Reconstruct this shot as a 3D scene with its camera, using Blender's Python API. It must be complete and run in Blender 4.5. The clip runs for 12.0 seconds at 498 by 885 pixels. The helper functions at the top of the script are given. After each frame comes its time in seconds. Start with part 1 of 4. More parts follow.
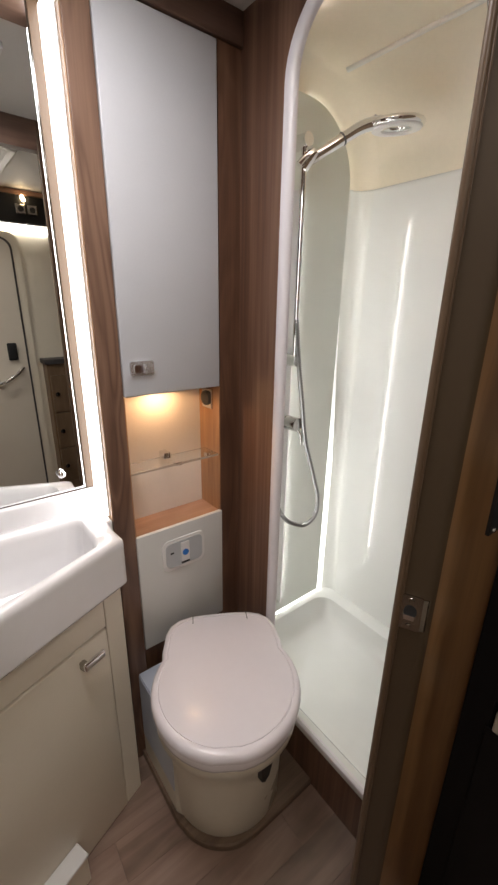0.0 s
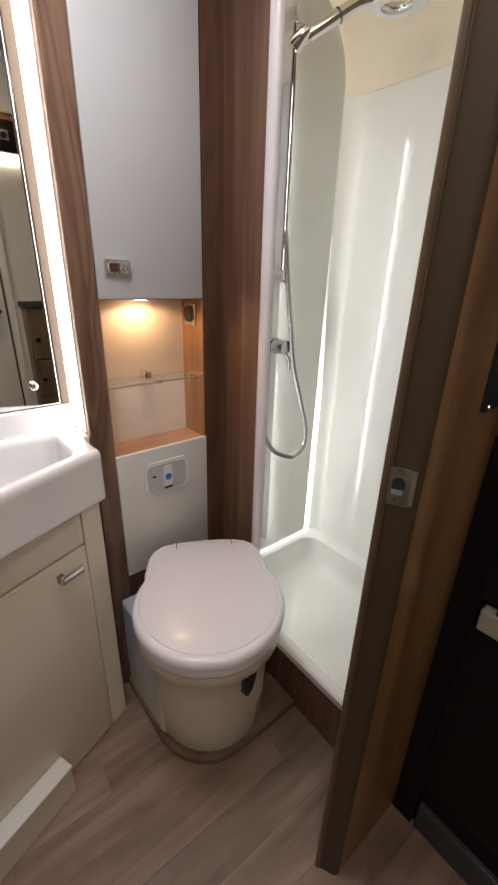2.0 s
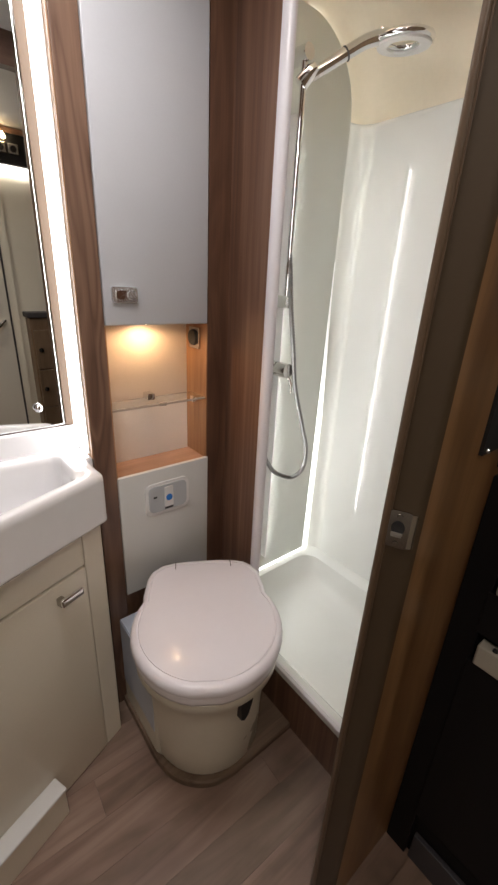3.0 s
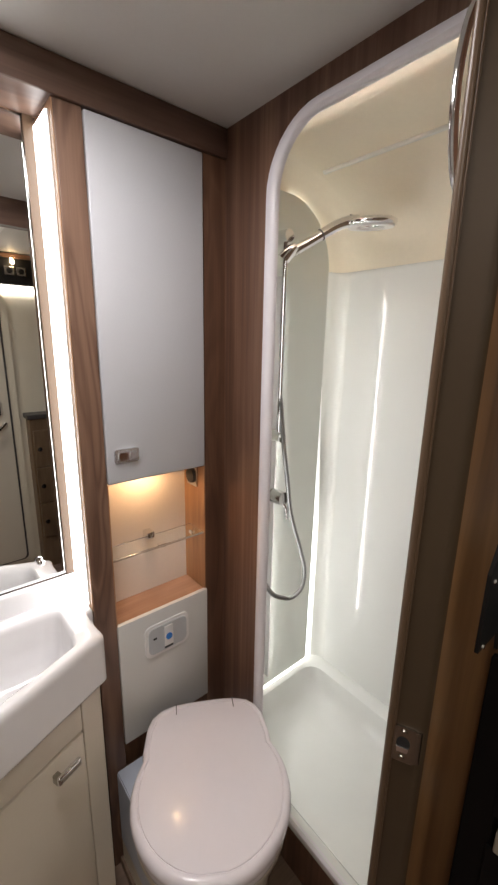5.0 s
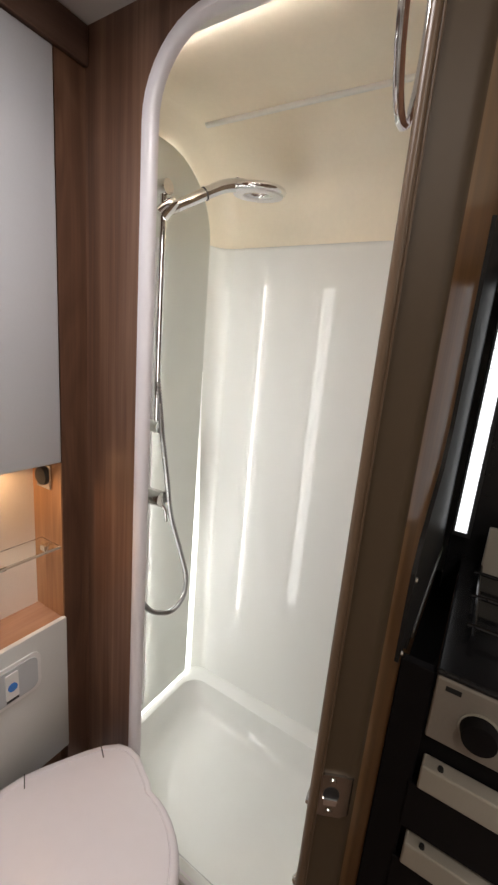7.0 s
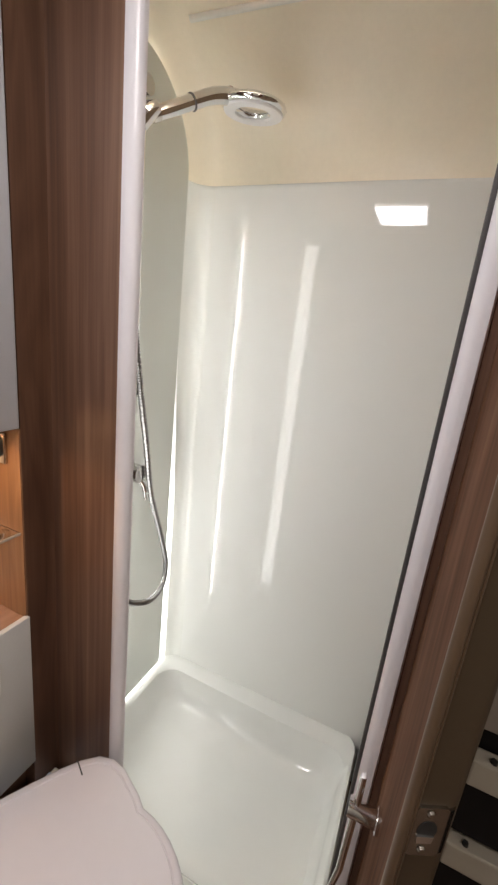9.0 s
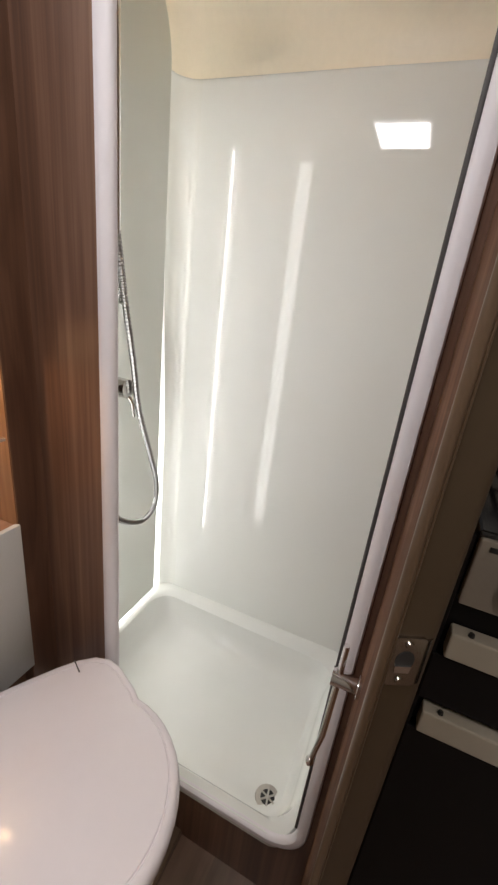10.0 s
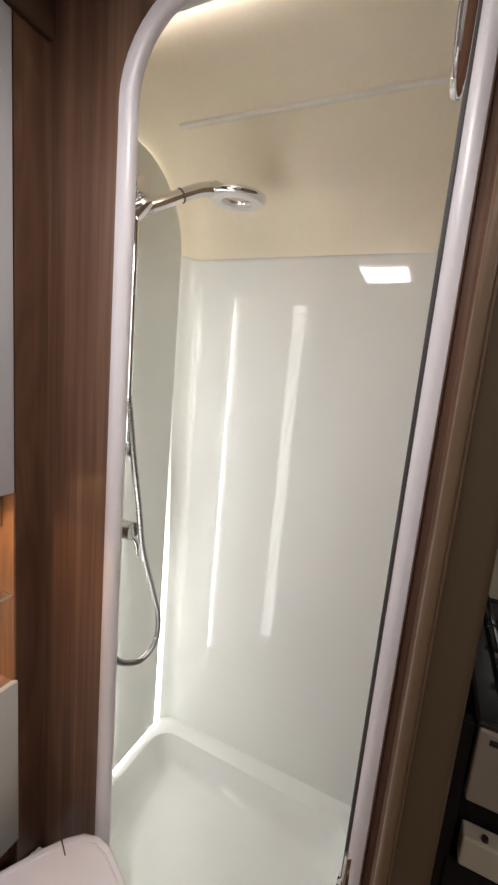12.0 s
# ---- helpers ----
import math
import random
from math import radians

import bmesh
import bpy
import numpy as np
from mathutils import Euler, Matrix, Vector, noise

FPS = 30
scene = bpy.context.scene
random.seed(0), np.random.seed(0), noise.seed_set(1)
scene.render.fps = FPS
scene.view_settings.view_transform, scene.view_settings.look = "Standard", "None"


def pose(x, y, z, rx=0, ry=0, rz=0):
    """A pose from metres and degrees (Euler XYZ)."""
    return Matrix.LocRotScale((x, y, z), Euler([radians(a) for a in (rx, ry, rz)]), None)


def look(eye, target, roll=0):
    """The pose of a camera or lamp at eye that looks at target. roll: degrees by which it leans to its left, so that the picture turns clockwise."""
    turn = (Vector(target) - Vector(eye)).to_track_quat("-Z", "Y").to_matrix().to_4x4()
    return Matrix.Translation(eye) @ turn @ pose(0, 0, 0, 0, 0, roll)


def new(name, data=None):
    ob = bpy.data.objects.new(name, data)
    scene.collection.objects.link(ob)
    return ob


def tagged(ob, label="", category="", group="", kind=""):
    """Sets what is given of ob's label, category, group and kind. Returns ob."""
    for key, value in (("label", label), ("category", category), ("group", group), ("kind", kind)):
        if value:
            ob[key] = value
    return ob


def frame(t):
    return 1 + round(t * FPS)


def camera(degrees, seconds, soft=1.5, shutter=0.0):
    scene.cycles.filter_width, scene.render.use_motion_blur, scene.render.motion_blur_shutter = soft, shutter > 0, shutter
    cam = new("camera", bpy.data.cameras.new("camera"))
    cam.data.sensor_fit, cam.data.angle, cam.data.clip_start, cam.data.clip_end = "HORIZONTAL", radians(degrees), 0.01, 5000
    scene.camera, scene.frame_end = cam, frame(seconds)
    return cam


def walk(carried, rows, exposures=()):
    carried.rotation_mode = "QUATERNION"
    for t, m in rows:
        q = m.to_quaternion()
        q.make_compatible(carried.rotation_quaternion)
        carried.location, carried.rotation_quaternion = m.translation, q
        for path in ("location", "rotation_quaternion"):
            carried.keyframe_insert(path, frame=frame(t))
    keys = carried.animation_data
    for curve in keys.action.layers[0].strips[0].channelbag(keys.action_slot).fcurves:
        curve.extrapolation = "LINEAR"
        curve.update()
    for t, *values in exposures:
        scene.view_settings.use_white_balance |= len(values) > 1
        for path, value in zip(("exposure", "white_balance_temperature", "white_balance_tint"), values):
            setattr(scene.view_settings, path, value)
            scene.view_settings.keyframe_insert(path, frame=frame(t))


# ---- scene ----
cam = camera(63.6, 12.0, 2.5)
PATH = [
    (0, (-0.66, -0.897, 1.35), (0.505, 0.598, 0.712), 0.9),
    (0.5, (-0.659, -0.902, 1.336), (0.517, 0.596, 0.724), 0.4),
    (1, (-0.656, -0.907, 1.3), (0.515, 0.589, 0.675), -0.1),
    (1.5, (-0.648, -0.909, 1.242), (0.532, 0.542, 0.534), 0.5),
    (2, (-0.65, -0.913, 1.203), (0.524, 0.515, 0.439), 1.7),
    (2.5, (-0.651, -0.91, 1.21), (0.522, 0.519, 0.447), 2.6),
    (4.5, (-0.645, -0.874, 1.432), (0.581, 0.617, 0.907), 1.5),
    (5, (-0.641, -0.869, 1.465), (0.61, 0.619, 0.993), 1.1),
    (5.5, (-0.635, -0.861, 1.485), (0.692, 0.565, 1.032), 2.0),
    (6, (-0.622, -0.831, 1.465), (0.836, 0.463, 1.019), 3.6),
    (6.5, (-0.582, -0.796, 1.435), (0.996, 0.349, 0.994), 4.6),
    (7, (-0.558, -0.751, 1.413), (1.114, 0.249, 0.962), 5.0),
    (9, (-0.507, -0.61, 1.343), (1.267, 0.15, 0.821), 6.4),
    (9.5, (-0.512, -0.62, 1.297), (1.255, 0.098, 0.695), 6.5),
    (10, (-0.515, -0.635, 1.244), (1.226, 0.054, 0.541), 6.8),
    (10.5, (-0.518, -0.641, 1.236), (1.22, 0.058, 0.536), 6.5),
    (11, (-0.512, -0.635, 1.291), (1.245, 0.107, 0.689), 5.9),
    (11.5, (-0.51, -0.639, 1.342), (1.274, 0.142, 0.887), 5.5),
    (12, (-0.516, -0.649, 1.387), (1.281, 0.167, 1.063), 5.2),
]
walk(cam, [(t, look(eye, target, roll)) for t, eye, target, roll in PATH], [(0, 0.0), (5.5, 0.0), (7, 0.1), (12, 0.08)])

# ---- world and lamps ----
world = bpy.data.worlds.new("world")
scene.world = world
world.use_nodes = True
world.node_tree.nodes["Background"].inputs["Color"].default_value = (0.75, 0.8, 0.9, 1)
world.node_tree.nodes["Background"].inputs["Strength"].default_value = 0.03


def area_lamp(name, at, target, sx, sy, watts, colour):
    d = bpy.data.lights.new(name, "AREA")
    d.shape, d.size, d.size_y, d.energy, d.color = "RECTANGLE", sx, sy, watts, colour
    ob = new(name, d)
    ob.matrix_world = look(at, target)
    return ob


def spot_lamp(name, at, target, watts, colour, angle, radius):
    d = bpy.data.lights.new(name, "SPOT")
    d.energy, d.color, d.spot_size, d.spot_blend, d.shadow_soft_size = watts, colour, radians(angle), 0.25, radius
    ob = new(name, d)
    ob.matrix_world = look(at, target)
    return ob


# washroom ceiling lamp, added corridor fill without a fitting, niche downlight
area_lamp("washroom_lamp_light", (-0.545, -0.36, 1.924), (-0.545, -0.36, 0), 0.28, 0.21, 5.0, (1.0, 0.95, 0.95))
area_lamp("corridor_fill_light", (-0.80, -1.15, 1.92), (-0.80, -1.15, 0), 0.30, 0.12, 4.1, (1.0, 0.90, 0.80))
spot_lamp("niche_light", (-0.205, 0.050, 1.132), (-0.205, 0.050, 0.7), 0.85, (1.0, 0.60, 0.30), 172, 0.012)

# ---- materials ----


class Nodes:
    """A node material with a Principled shader, and short ways to add nodes."""

    def __init__(self, name):
        self.mat = bpy.data.materials.new(name)
        self.mat.use_nodes = True
        self.tree = self.mat.node_tree
        self.bsdf = self.tree.nodes["Principled BSDF"]

    def add(self, kind, **values):
        n = self.tree.nodes.new(kind)
        for key, v in values.items():
            n.inputs[key.replace("_", " ")].default_value = v
        return n

    def link(self, a, b):
        self.tree.links.new(a, b)

    def coords(self, scale=(1, 1, 1), turn=(0, 0, 0)):
        m = self.add("ShaderNodeMapping", Scale=scale, Rotation=turn)
        self.link(self.add("ShaderNodeTexCoord").outputs["Object"], m.inputs["Vector"])
        return m.outputs["Vector"]

    def noise(self, vector, scale, detail=4.0, rough=0.55, warp=0.0):
        n = self.add("ShaderNodeTexNoise", Scale=scale, Detail=detail, Roughness=rough, Distortion=warp)
        self.link(vector, n.inputs["Vector"])
        return n.outputs["Fac"]

    def ramp(self, value, stops):
        r = self.add("ShaderNodeValToRGB")
        while len(r.color_ramp.elements) < len(stops):
            r.color_ramp.elements.new(0.5)
        for e, (at, c) in zip(r.color_ramp.elements, stops):
            e.position, e.color = at, (*c, 1)
        self.link(value, r.inputs["Fac"])
        return r.outputs["Color"]

    def span(self, value, lo, hi):
        m = self.add("ShaderNodeMapRange")
        m.inputs["To Min"].default_value, m.inputs["To Max"].default_value = lo, hi
        self.link(value, m.inputs["Value"])
        return m.outputs["Result"]

    def mix(self, kind, fac, a, b):
        m = self.add("ShaderNodeMix")
        m.data_type, m.blend_type = "RGBA", kind
        if isinstance(fac, float):
            m.inputs[0].default_value = fac
        else:
            self.link(fac, m.inputs[0])
        self.link(a, m.inputs[6])
        self.link(b, m.inputs[7])
        return m.outputs[2]

    def bump(self, height, strength, distance=0.001):
        b = self.add("ShaderNodeBump", Strength=strength, Distance=distance)
        self.link(height, b.inputs["Height"])
        self.link(b.outputs["Normal"], self.bsdf.inputs["Normal"])


def plain(name, colour, rough=0.4, metal=0.0, wear=0.06, grain=60.0, bump=0.05, coat=0.0, gloss=0.5):
    """Painted, moulded or metal surface with faint mottling at two scales, uneven gloss and fine relief."""
    n = Nodes(name)
    v = n.coords()
    big, fine = n.noise(v, 5.0, 3.0), n.noise(v, grain, 5.0)
    lo = tuple(c * (1 - wear) for c in colour)
    hi = tuple(min(1, c * (1 + wear)) for c in colour)
    n.link(n.mix("MIX", 0.35, n.ramp(big, [(0.3, lo), (0.7, hi)]), n.ramp(fine, [(0.3, lo), (0.7, hi)])), n.bsdf.inputs["Base Color"])
    n.link(n.span(big, max(0.02, rough * 0.92), min(1, rough * 1.08)), n.bsdf.inputs["Roughness"])
    n.bsdf.inputs["Metallic"].default_value = metal
    n.bsdf.inputs["Specular IOR Level"].default_value = gloss
    n.bsdf.inputs["Coat Weight"].default_value = coat
    n.bsdf.inputs["Coat Roughness"].default_value = 0.08
    if bump:
        n.bump(fine, bump, 0.0005)
    return n.mat


def timber(name, dark, mid, light, axis="z", rough=0.38, streaks=17.0, cathedral=0.14):
    """Wood foil: long grain along an axis, cathedral figure, dark pores."""
    n = Nodes(name)
    along = {"x": (0.06, 1, 1), "y": (1, 0.06, 1), "z": (1, 1, 0.06)}[axis]
    v = n.coords(along)
    figure = n.noise(v, streaks, 3.0, 0.5, 1.2)
    slow = n.noise(v, 7.0, 2.0, 0.5, 0.6)
    pores = n.noise(n.coords(tuple(a if a == 1 else 0.02 for a in along)), 260.0, 4.0, 0.6)
    rays = n.add("ShaderNodeTexWave", Scale=3.2, Distortion=7.0, Detail=2.0, Detail_Scale=1.4)
    rays.bands_direction = "DIAGONAL"
    n.link(v, rays.inputs["Vector"])
    arch = n.noise(n.coords(tuple(a if a == 1 else 0.16 for a in along)), 11.0, 1.0, 0.4, 1.6)
    lines = n.add("ShaderNodeMath")
    lines.operation = "PINGPONG"
    n.link(n.span(arch, 0.0, 9.0), lines.inputs[0])
    lines.inputs[1].default_value = 1.0
    figure = n.mix("MIX", 0.22, figure, rays.outputs["Fac"])
    figure = n.mix("MIX", cathedral, figure, lines.outputs[0])
    base = n.ramp(n.mix("MIX", 0.5, figure, slow), [(0.36, dark), (0.50, mid), (0.63, light)])
    n.link(n.mix("MULTIPLY", 0.28, base, n.ramp(pores, [(0.35, (0.55, 0.5, 0.46)), (0.6, (1, 1, 1))])), n.bsdf.inputs["Base Color"])
    n.link(n.span(pores, rough * 0.85, rough * 1.25), n.bsdf.inputs["Roughness"])
    n.bump(pores, 0.07, 0.0003)
    return n.mat


def stripes(name, dark, mid, light, rough=0.36):
    """Quarter-sawn wood foil: straight upright bands of uneven width, fine pores between them."""
    n = Nodes(name)
    broad = n.noise(n.coords((1, 1, 0.015)), 22.0, 2.0, 0.5, 0.25)
    narrow = n.noise(n.coords((1, 1, 0.02)), 75.0, 3.0, 0.6, 0.3)
    wander = n.noise(n.coords((1, 1, 0.12)), 9.0, 2.0, 0.5, 0.4)
    pores = n.noise(n.coords((1, 1, 0.02)), 300.0, 3.0, 0.6)
    figure = n.mix("MIX", 0.34, n.mix("MIX", 0.3, broad, wander), narrow)
    base = n.ramp(figure, [(0.36, dark), (0.50, mid), (0.62, light)])
    n.link(n.mix("MULTIPLY", 0.25, base, n.ramp(pores, [(0.35, (0.55, 0.5, 0.46)), (0.6, (1, 1, 1))])), n.bsdf.inputs["Base Color"])
    n.link(n.span(pores, rough * 0.85, rough * 1.25), n.bsdf.inputs["Roughness"])
    n.bump(pores, 0.06, 0.0003)
    return n.mat


def glow(name, colour, strength):
    n = Nodes(name)
    n.bsdf.inputs["Base Color"].default_value = (0.9, 0.9, 0.9, 1)
    n.bsdf.inputs["Emission Color"].default_value = (*colour, 1)
    n.bsdf.inputs["Emission Strength"].default_value = strength
    return n.mat


def vinyl(name):
    """Printed wood-look floor planks, each with its own tone."""
    n = Nodes(name)
    info = n.add("ShaderNodeObjectInfo").outputs["Random"]
    v = n.coords((0.10, 1, 1))
    shift = n.add("ShaderNodeVectorMath")
    shift.operation = "ADD"
    n.link(v, shift.inputs[0])
    n.link(n.span(info, 0.0, 40.0), shift.inputs[1])
    figure = n.noise(shift.outputs[0], 16.0, 4.0, 0.55, 1.0)
    blotch = n.noise(n.coords((0.5, 1, 1)), 9.0, 3.0)
    base = n.ramp(figure, [(0.28, (0.205, 0.145, 0.116)), (0.5, (0.305, 0.221, 0.178)), (0.74, (0.395, 0.298, 0.243))])
    tone = n.ramp(info, [(0.0, (0.80, 0.80, 0.76)), (0.5, (0.92, 0.88, 0.86)), (1.0, (1.0, 0.95, 0.93))])
    c = n.mix("MULTIPLY", 1.0, base, tone)
    c = n.mix("MULTIPLY", 0.75, c, n.ramp(blotch, [(0.32, (0.56, 0.54, 0.47)), (0.48, (0.86, 0.80, 0.78)), (0.66, (1, 0.97, 0.96))]))
    n.link(c, n.bsdf.inputs["Base Color"])
    n.link(n.span(figure, 0.30, 0.5), n.bsdf.inputs["Roughness"])
    n.bump(figure, 0.1, 0.0006)
    return n.mat


def glass(name, tint):
    n = Nodes(name)
    n.bsdf.inputs["Base Color"].default_value = (*tint, 1)
    n.bsdf.inputs["Roughness"].default_value = 0.02
    n.bsdf.inputs["Transmission Weight"].default_value = 1.0
    n.bsdf.inputs["IOR"].default_value = 1.48
    return n.mat


def silvering(name):
    n = Nodes(name)
    n.bsdf.inputs["Base Color"].default_value = (0.86, 0.87, 0.86, 1)
    n.bsdf.inputs["Metallic"].default_value = 1.0
    n.bsdf.inputs["Roughness"].default_value = 0.012
    return n.mat


WALNUT = timber("walnut_foil", (0.078, 0.037, 0.022), (0.150, 0.075, 0.045), (0.245, 0.135, 0.083))
WALNUT_FIGURED = timber("figured_walnut_foil", (0.078, 0.041, 0.027), (0.150, 0.083, 0.055), (0.23, 0.136, 0.093), "z", 0.38, 14.0, 0.34)
WALNUT_X = timber("walnut_foil_long", (0.068, 0.037, 0.026), (0.125, 0.071, 0.050), (0.19, 0.115, 0.083), "x")
WALNUT_STRAIGHT = stripes("straight_walnut_foil", (0.074, 0.036, 0.023), (0.143, 0.073, 0.046), (0.225, 0.128, 0.085))
WALNUT_MATT = timber("matt_walnut_foil", (0.078, 0.037, 0.022), (0.150, 0.075, 0.045), (0.245, 0.135, 0.083), "z", 0.75)
WALNUT_MATT.node_tree.nodes["Principled BSDF"].inputs["Specular IOR Level"].default_value = 0.08
OAK = timber("warm_oak_foil", (0.23, 0.112, 0.052), (0.35, 0.185, 0.092), (0.45, 0.255, 0.138), "z", 0.4, 18.0)
OAK_X = timber("warm_oak_shelf", (0.24, 0.122, 0.072), (0.34, 0.185, 0.115), (0.43, 0.25, 0.165), "x", 0.4, 18.0)
JAMB = timber("jamb_foil", (0.13, 0.080, 0.045), (0.20, 0.130, 0.075), (0.27, 0.180, 0.110), "z", 0.42, 12.0)
OAK_DARK = timber("partition_oak", (0.14, 0.070, 0.030), (0.215, 0.114, 0.050), (0.29, 0.16, 0.073), "z", 0.30, 14.0)
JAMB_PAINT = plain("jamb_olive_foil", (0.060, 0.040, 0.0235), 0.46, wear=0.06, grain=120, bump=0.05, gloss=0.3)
BEAD = plain("bead_grey_brown", (0.105, 0.066, 0.040), 0.34, wear=0.06, grain=150, gloss=0.4)
FLOOR = vinyl("floor_vinyl")
SUBFLOOR = plain("plank_joint", (0.20, 0.142, 0.114), 0.7)
DOOR_GREY = plain("cabinet_laminate", (0.57, 0.58, 0.61), 0.32, wear=0.03, grain=220, bump=0.06)
PANEL_GREY = plain("panel_laminate", (0.66, 0.66, 0.64), 0.35, wear=0.03, grain=220, bump=0.06)
VANITY = plain("vanity_laminate", (0.77, 0.71, 0.60), 0.33, wear=0.03, grain=180, bump=0.06)
NICHE = plain("niche_back_laminate", (0.70, 0.62, 0.55), 0.45, wear=0.04, grain=160)
CERAMIC = plain("basin_acrylic", (0.83, 0.82, 0.83), 0.13, wear=0.02, grain=40, bump=0.01, coat=0.4)
LID = plain("toilet_lid_plastic", (0.79, 0.75, 0.79), 0.26, wear=0.02, grain=50, bump=0.02, coat=0.15)
BOWL = plain("toilet_body_plastic", (0.74, 0.70, 0.60), 0.28, wear=0.03, grain=50, bump=0.02)
FRAME = plain("shower_frame_plastic", (0.80, 0.77, 0.80), 0.3, wear=0.03, grain=60, bump=0.03)


def moulded_gloss(name, colour, rough):
    """Moulded acrylic: mirror-smooth, with the faint slow unevenness of a thin sheet."""
    n = Nodes(name)
    v = n.coords()
    tone = n.noise(v, 3.0, 2.0)
    n.link(n.ramp(tone, [(0.3, tuple(c * 0.985 for c in colour)), (0.7, colour)]), n.bsdf.inputs["Base Color"])
    n.bsdf.inputs["Roughness"].default_value = rough
    n.bump(n.noise(v, 7.0, 1.0), 1.0, 0.00005)
    return n.mat


SHOWER = moulded_gloss("shower_acrylic", (0.82, 0.83, 0.80), 0.02)
COVE = plain("shower_cove_acrylic", (0.83, 0.84, 0.80), 0.20, wear=0.015, grain=14, bump=0.0, gloss=1.0)
SHOWER_SIDE = plain("shower_side_panel", (0.75, 0.78, 0.73), 0.16, wear=0.02, grain=14, bump=0.01, coat=0.3)
TRAY = plain("tray_acrylic", (0.81, 0.825, 0.795), 0.07, wear=0.03, grain=9, bump=0.02, coat=0.2)
CREAM = plain("roof_lining_cream", (0.87, 0.80, 0.65), 0.34, wear=0.04, grain=90, bump=0.04)
SEAM = plain("roof_seam_white", (0.82, 0.82, 0.76), 0.4)
CEILING = plain("ceiling_lining", (0.70, 0.68, 0.65), 0.6, wear=0.03, grain=120, bump=0.08)
CHROME = plain("chrome", (0.82, 0.82, 0.82), 0.07, 1.0, wear=0.04, grain=90, bump=0.0)
STEEL = plain("brushed_steel", (0.50, 0.48, 0.45), 0.28, 1.0, wear=0.1, grain=200, bump=0.05)
STRIKE = plain("strike_steel", (0.36, 0.335, 0.30), 0.16, 1.0, wear=0.1, grain=150, bump=0.02)
LATCH = plain("latch_metal", (0.76, 0.76, 0.77), 0.22, 0.75, wear=0.04, grain=120, bump=0.02)
HOSE = plain("hose_metal", (0.34, 0.34, 0.335), 0.28, 1.0, wear=0.1, grain=150, bump=0.03)
NICKEL = plain("satin_nickel", (0.62, 0.60, 0.58), 0.2, 1.0, wear=0.06, grain=120, bump=0.02)
BLACK = plain("black_plastic", (0.014, 0.014, 0.015), 0.5, wear=0.2, grain=90)
ENAMEL = plain("black_enamel", (0.014, 0.014, 0.016), 0.16, wear=0.2, grain=60)
DARK_UNIT = plain("dark_unit_laminate", (0.007, 0.006, 0.007), 0.6, wear=0.25, grain=120, gloss=0.2)
COOKER = plain("cooker_silver_paint", (0.33, 0.30, 0.265), 0.34, 0.25, wear=0.08, grain=160)
TOE_KICK = plain("toe_board_laminate", (0.050, 0.047, 0.055), 0.5, wear=0.15, grain=90)
HANDLE_STRIP = plain("drawer_strip_grey", (0.42, 0.39, 0.335), 0.35, wear=0.05)
DARK_SEAL_GAP = plain("dark_seal_and_gap", (0.06, 0.055, 0.055), 0.5)
GREY_PLATE = plain("control_plate_grey", (0.50, 0.52, 0.54), 0.35, wear=0.03)
WHITE = plain("white_plastic", (0.80, 0.79, 0.78), 0.32, wear=0.02)
BLUE = plain("blue_button", (0.03, 0.20, 0.62), 0.3)
BLUE_GREY = plain("cassette_housing_plastic", (0.55, 0.60, 0.70), 0.4, wear=0.05)
PLINTH = timber("plinth_foil", (0.10, 0.065, 0.045), (0.19, 0.13, 0.09), (0.27, 0.19, 0.14), "x", 0.5, 14.0)
PALE_EDGE = plain("polished_glass_edge", (0.42, 0.36, 0.30), 0.25, wear=0.03)
SILVER = silvering("mirror_silver")
SHELF_GLASS = glass("shelf_glass", (0.96, 0.99, 0.97))
LAMP_WHITE = glow("light_panel", (1.0, 0.975, 0.965), 7.0)
DIODE = glow("diode", (1.0, 0.985, 0.965), 34.0)
CEIL_GLOW = glow("ceiling_lamp_diffuser", (1.0, 0.96, 0.92), 5.5)
STRIP_GLOW = glow("strip_lamp_diffuser", (1.0, 0.93, 0.86), 9.0)
NICHE_GLOW = glow("downlight_lens", (1.0, 0.72, 0.40), 30.0)
KITCHEN_GLOW = glow("kitchen_strip_lens", (0.95, 0.97, 1.0), 1.3)
FROST_GLOW = glow("frosted_strip_lens", (1.0, 0.975, 0.95), 4.8)
HEAD_GLOW = glow("header_strip_lens", (1.0, 0.98, 0.965), 78.0)
STREAK_FILL = glow("diode_streak_fill", (1.0, 0.99, 0.96), 9.0)
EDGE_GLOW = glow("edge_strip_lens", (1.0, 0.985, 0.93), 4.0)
FOOT_SPILL = glow("foot_spill_emission", (1.0, 0.99, 0.94), 3.6)


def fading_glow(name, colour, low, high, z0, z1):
    """Emission that fades from foot to head, in place of light falling off."""
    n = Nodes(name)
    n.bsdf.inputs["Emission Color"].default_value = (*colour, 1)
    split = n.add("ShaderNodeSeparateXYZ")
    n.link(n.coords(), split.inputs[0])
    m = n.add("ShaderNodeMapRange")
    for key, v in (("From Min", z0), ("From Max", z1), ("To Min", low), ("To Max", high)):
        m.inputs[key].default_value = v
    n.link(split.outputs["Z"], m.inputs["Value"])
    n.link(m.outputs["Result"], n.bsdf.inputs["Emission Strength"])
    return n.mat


JOINT_SPILL = fading_glow("joint_spill_emission", (1.0, 0.99, 0.94), 2.8, 0.5, 0.75, 1.15)

# ---- shaping ----


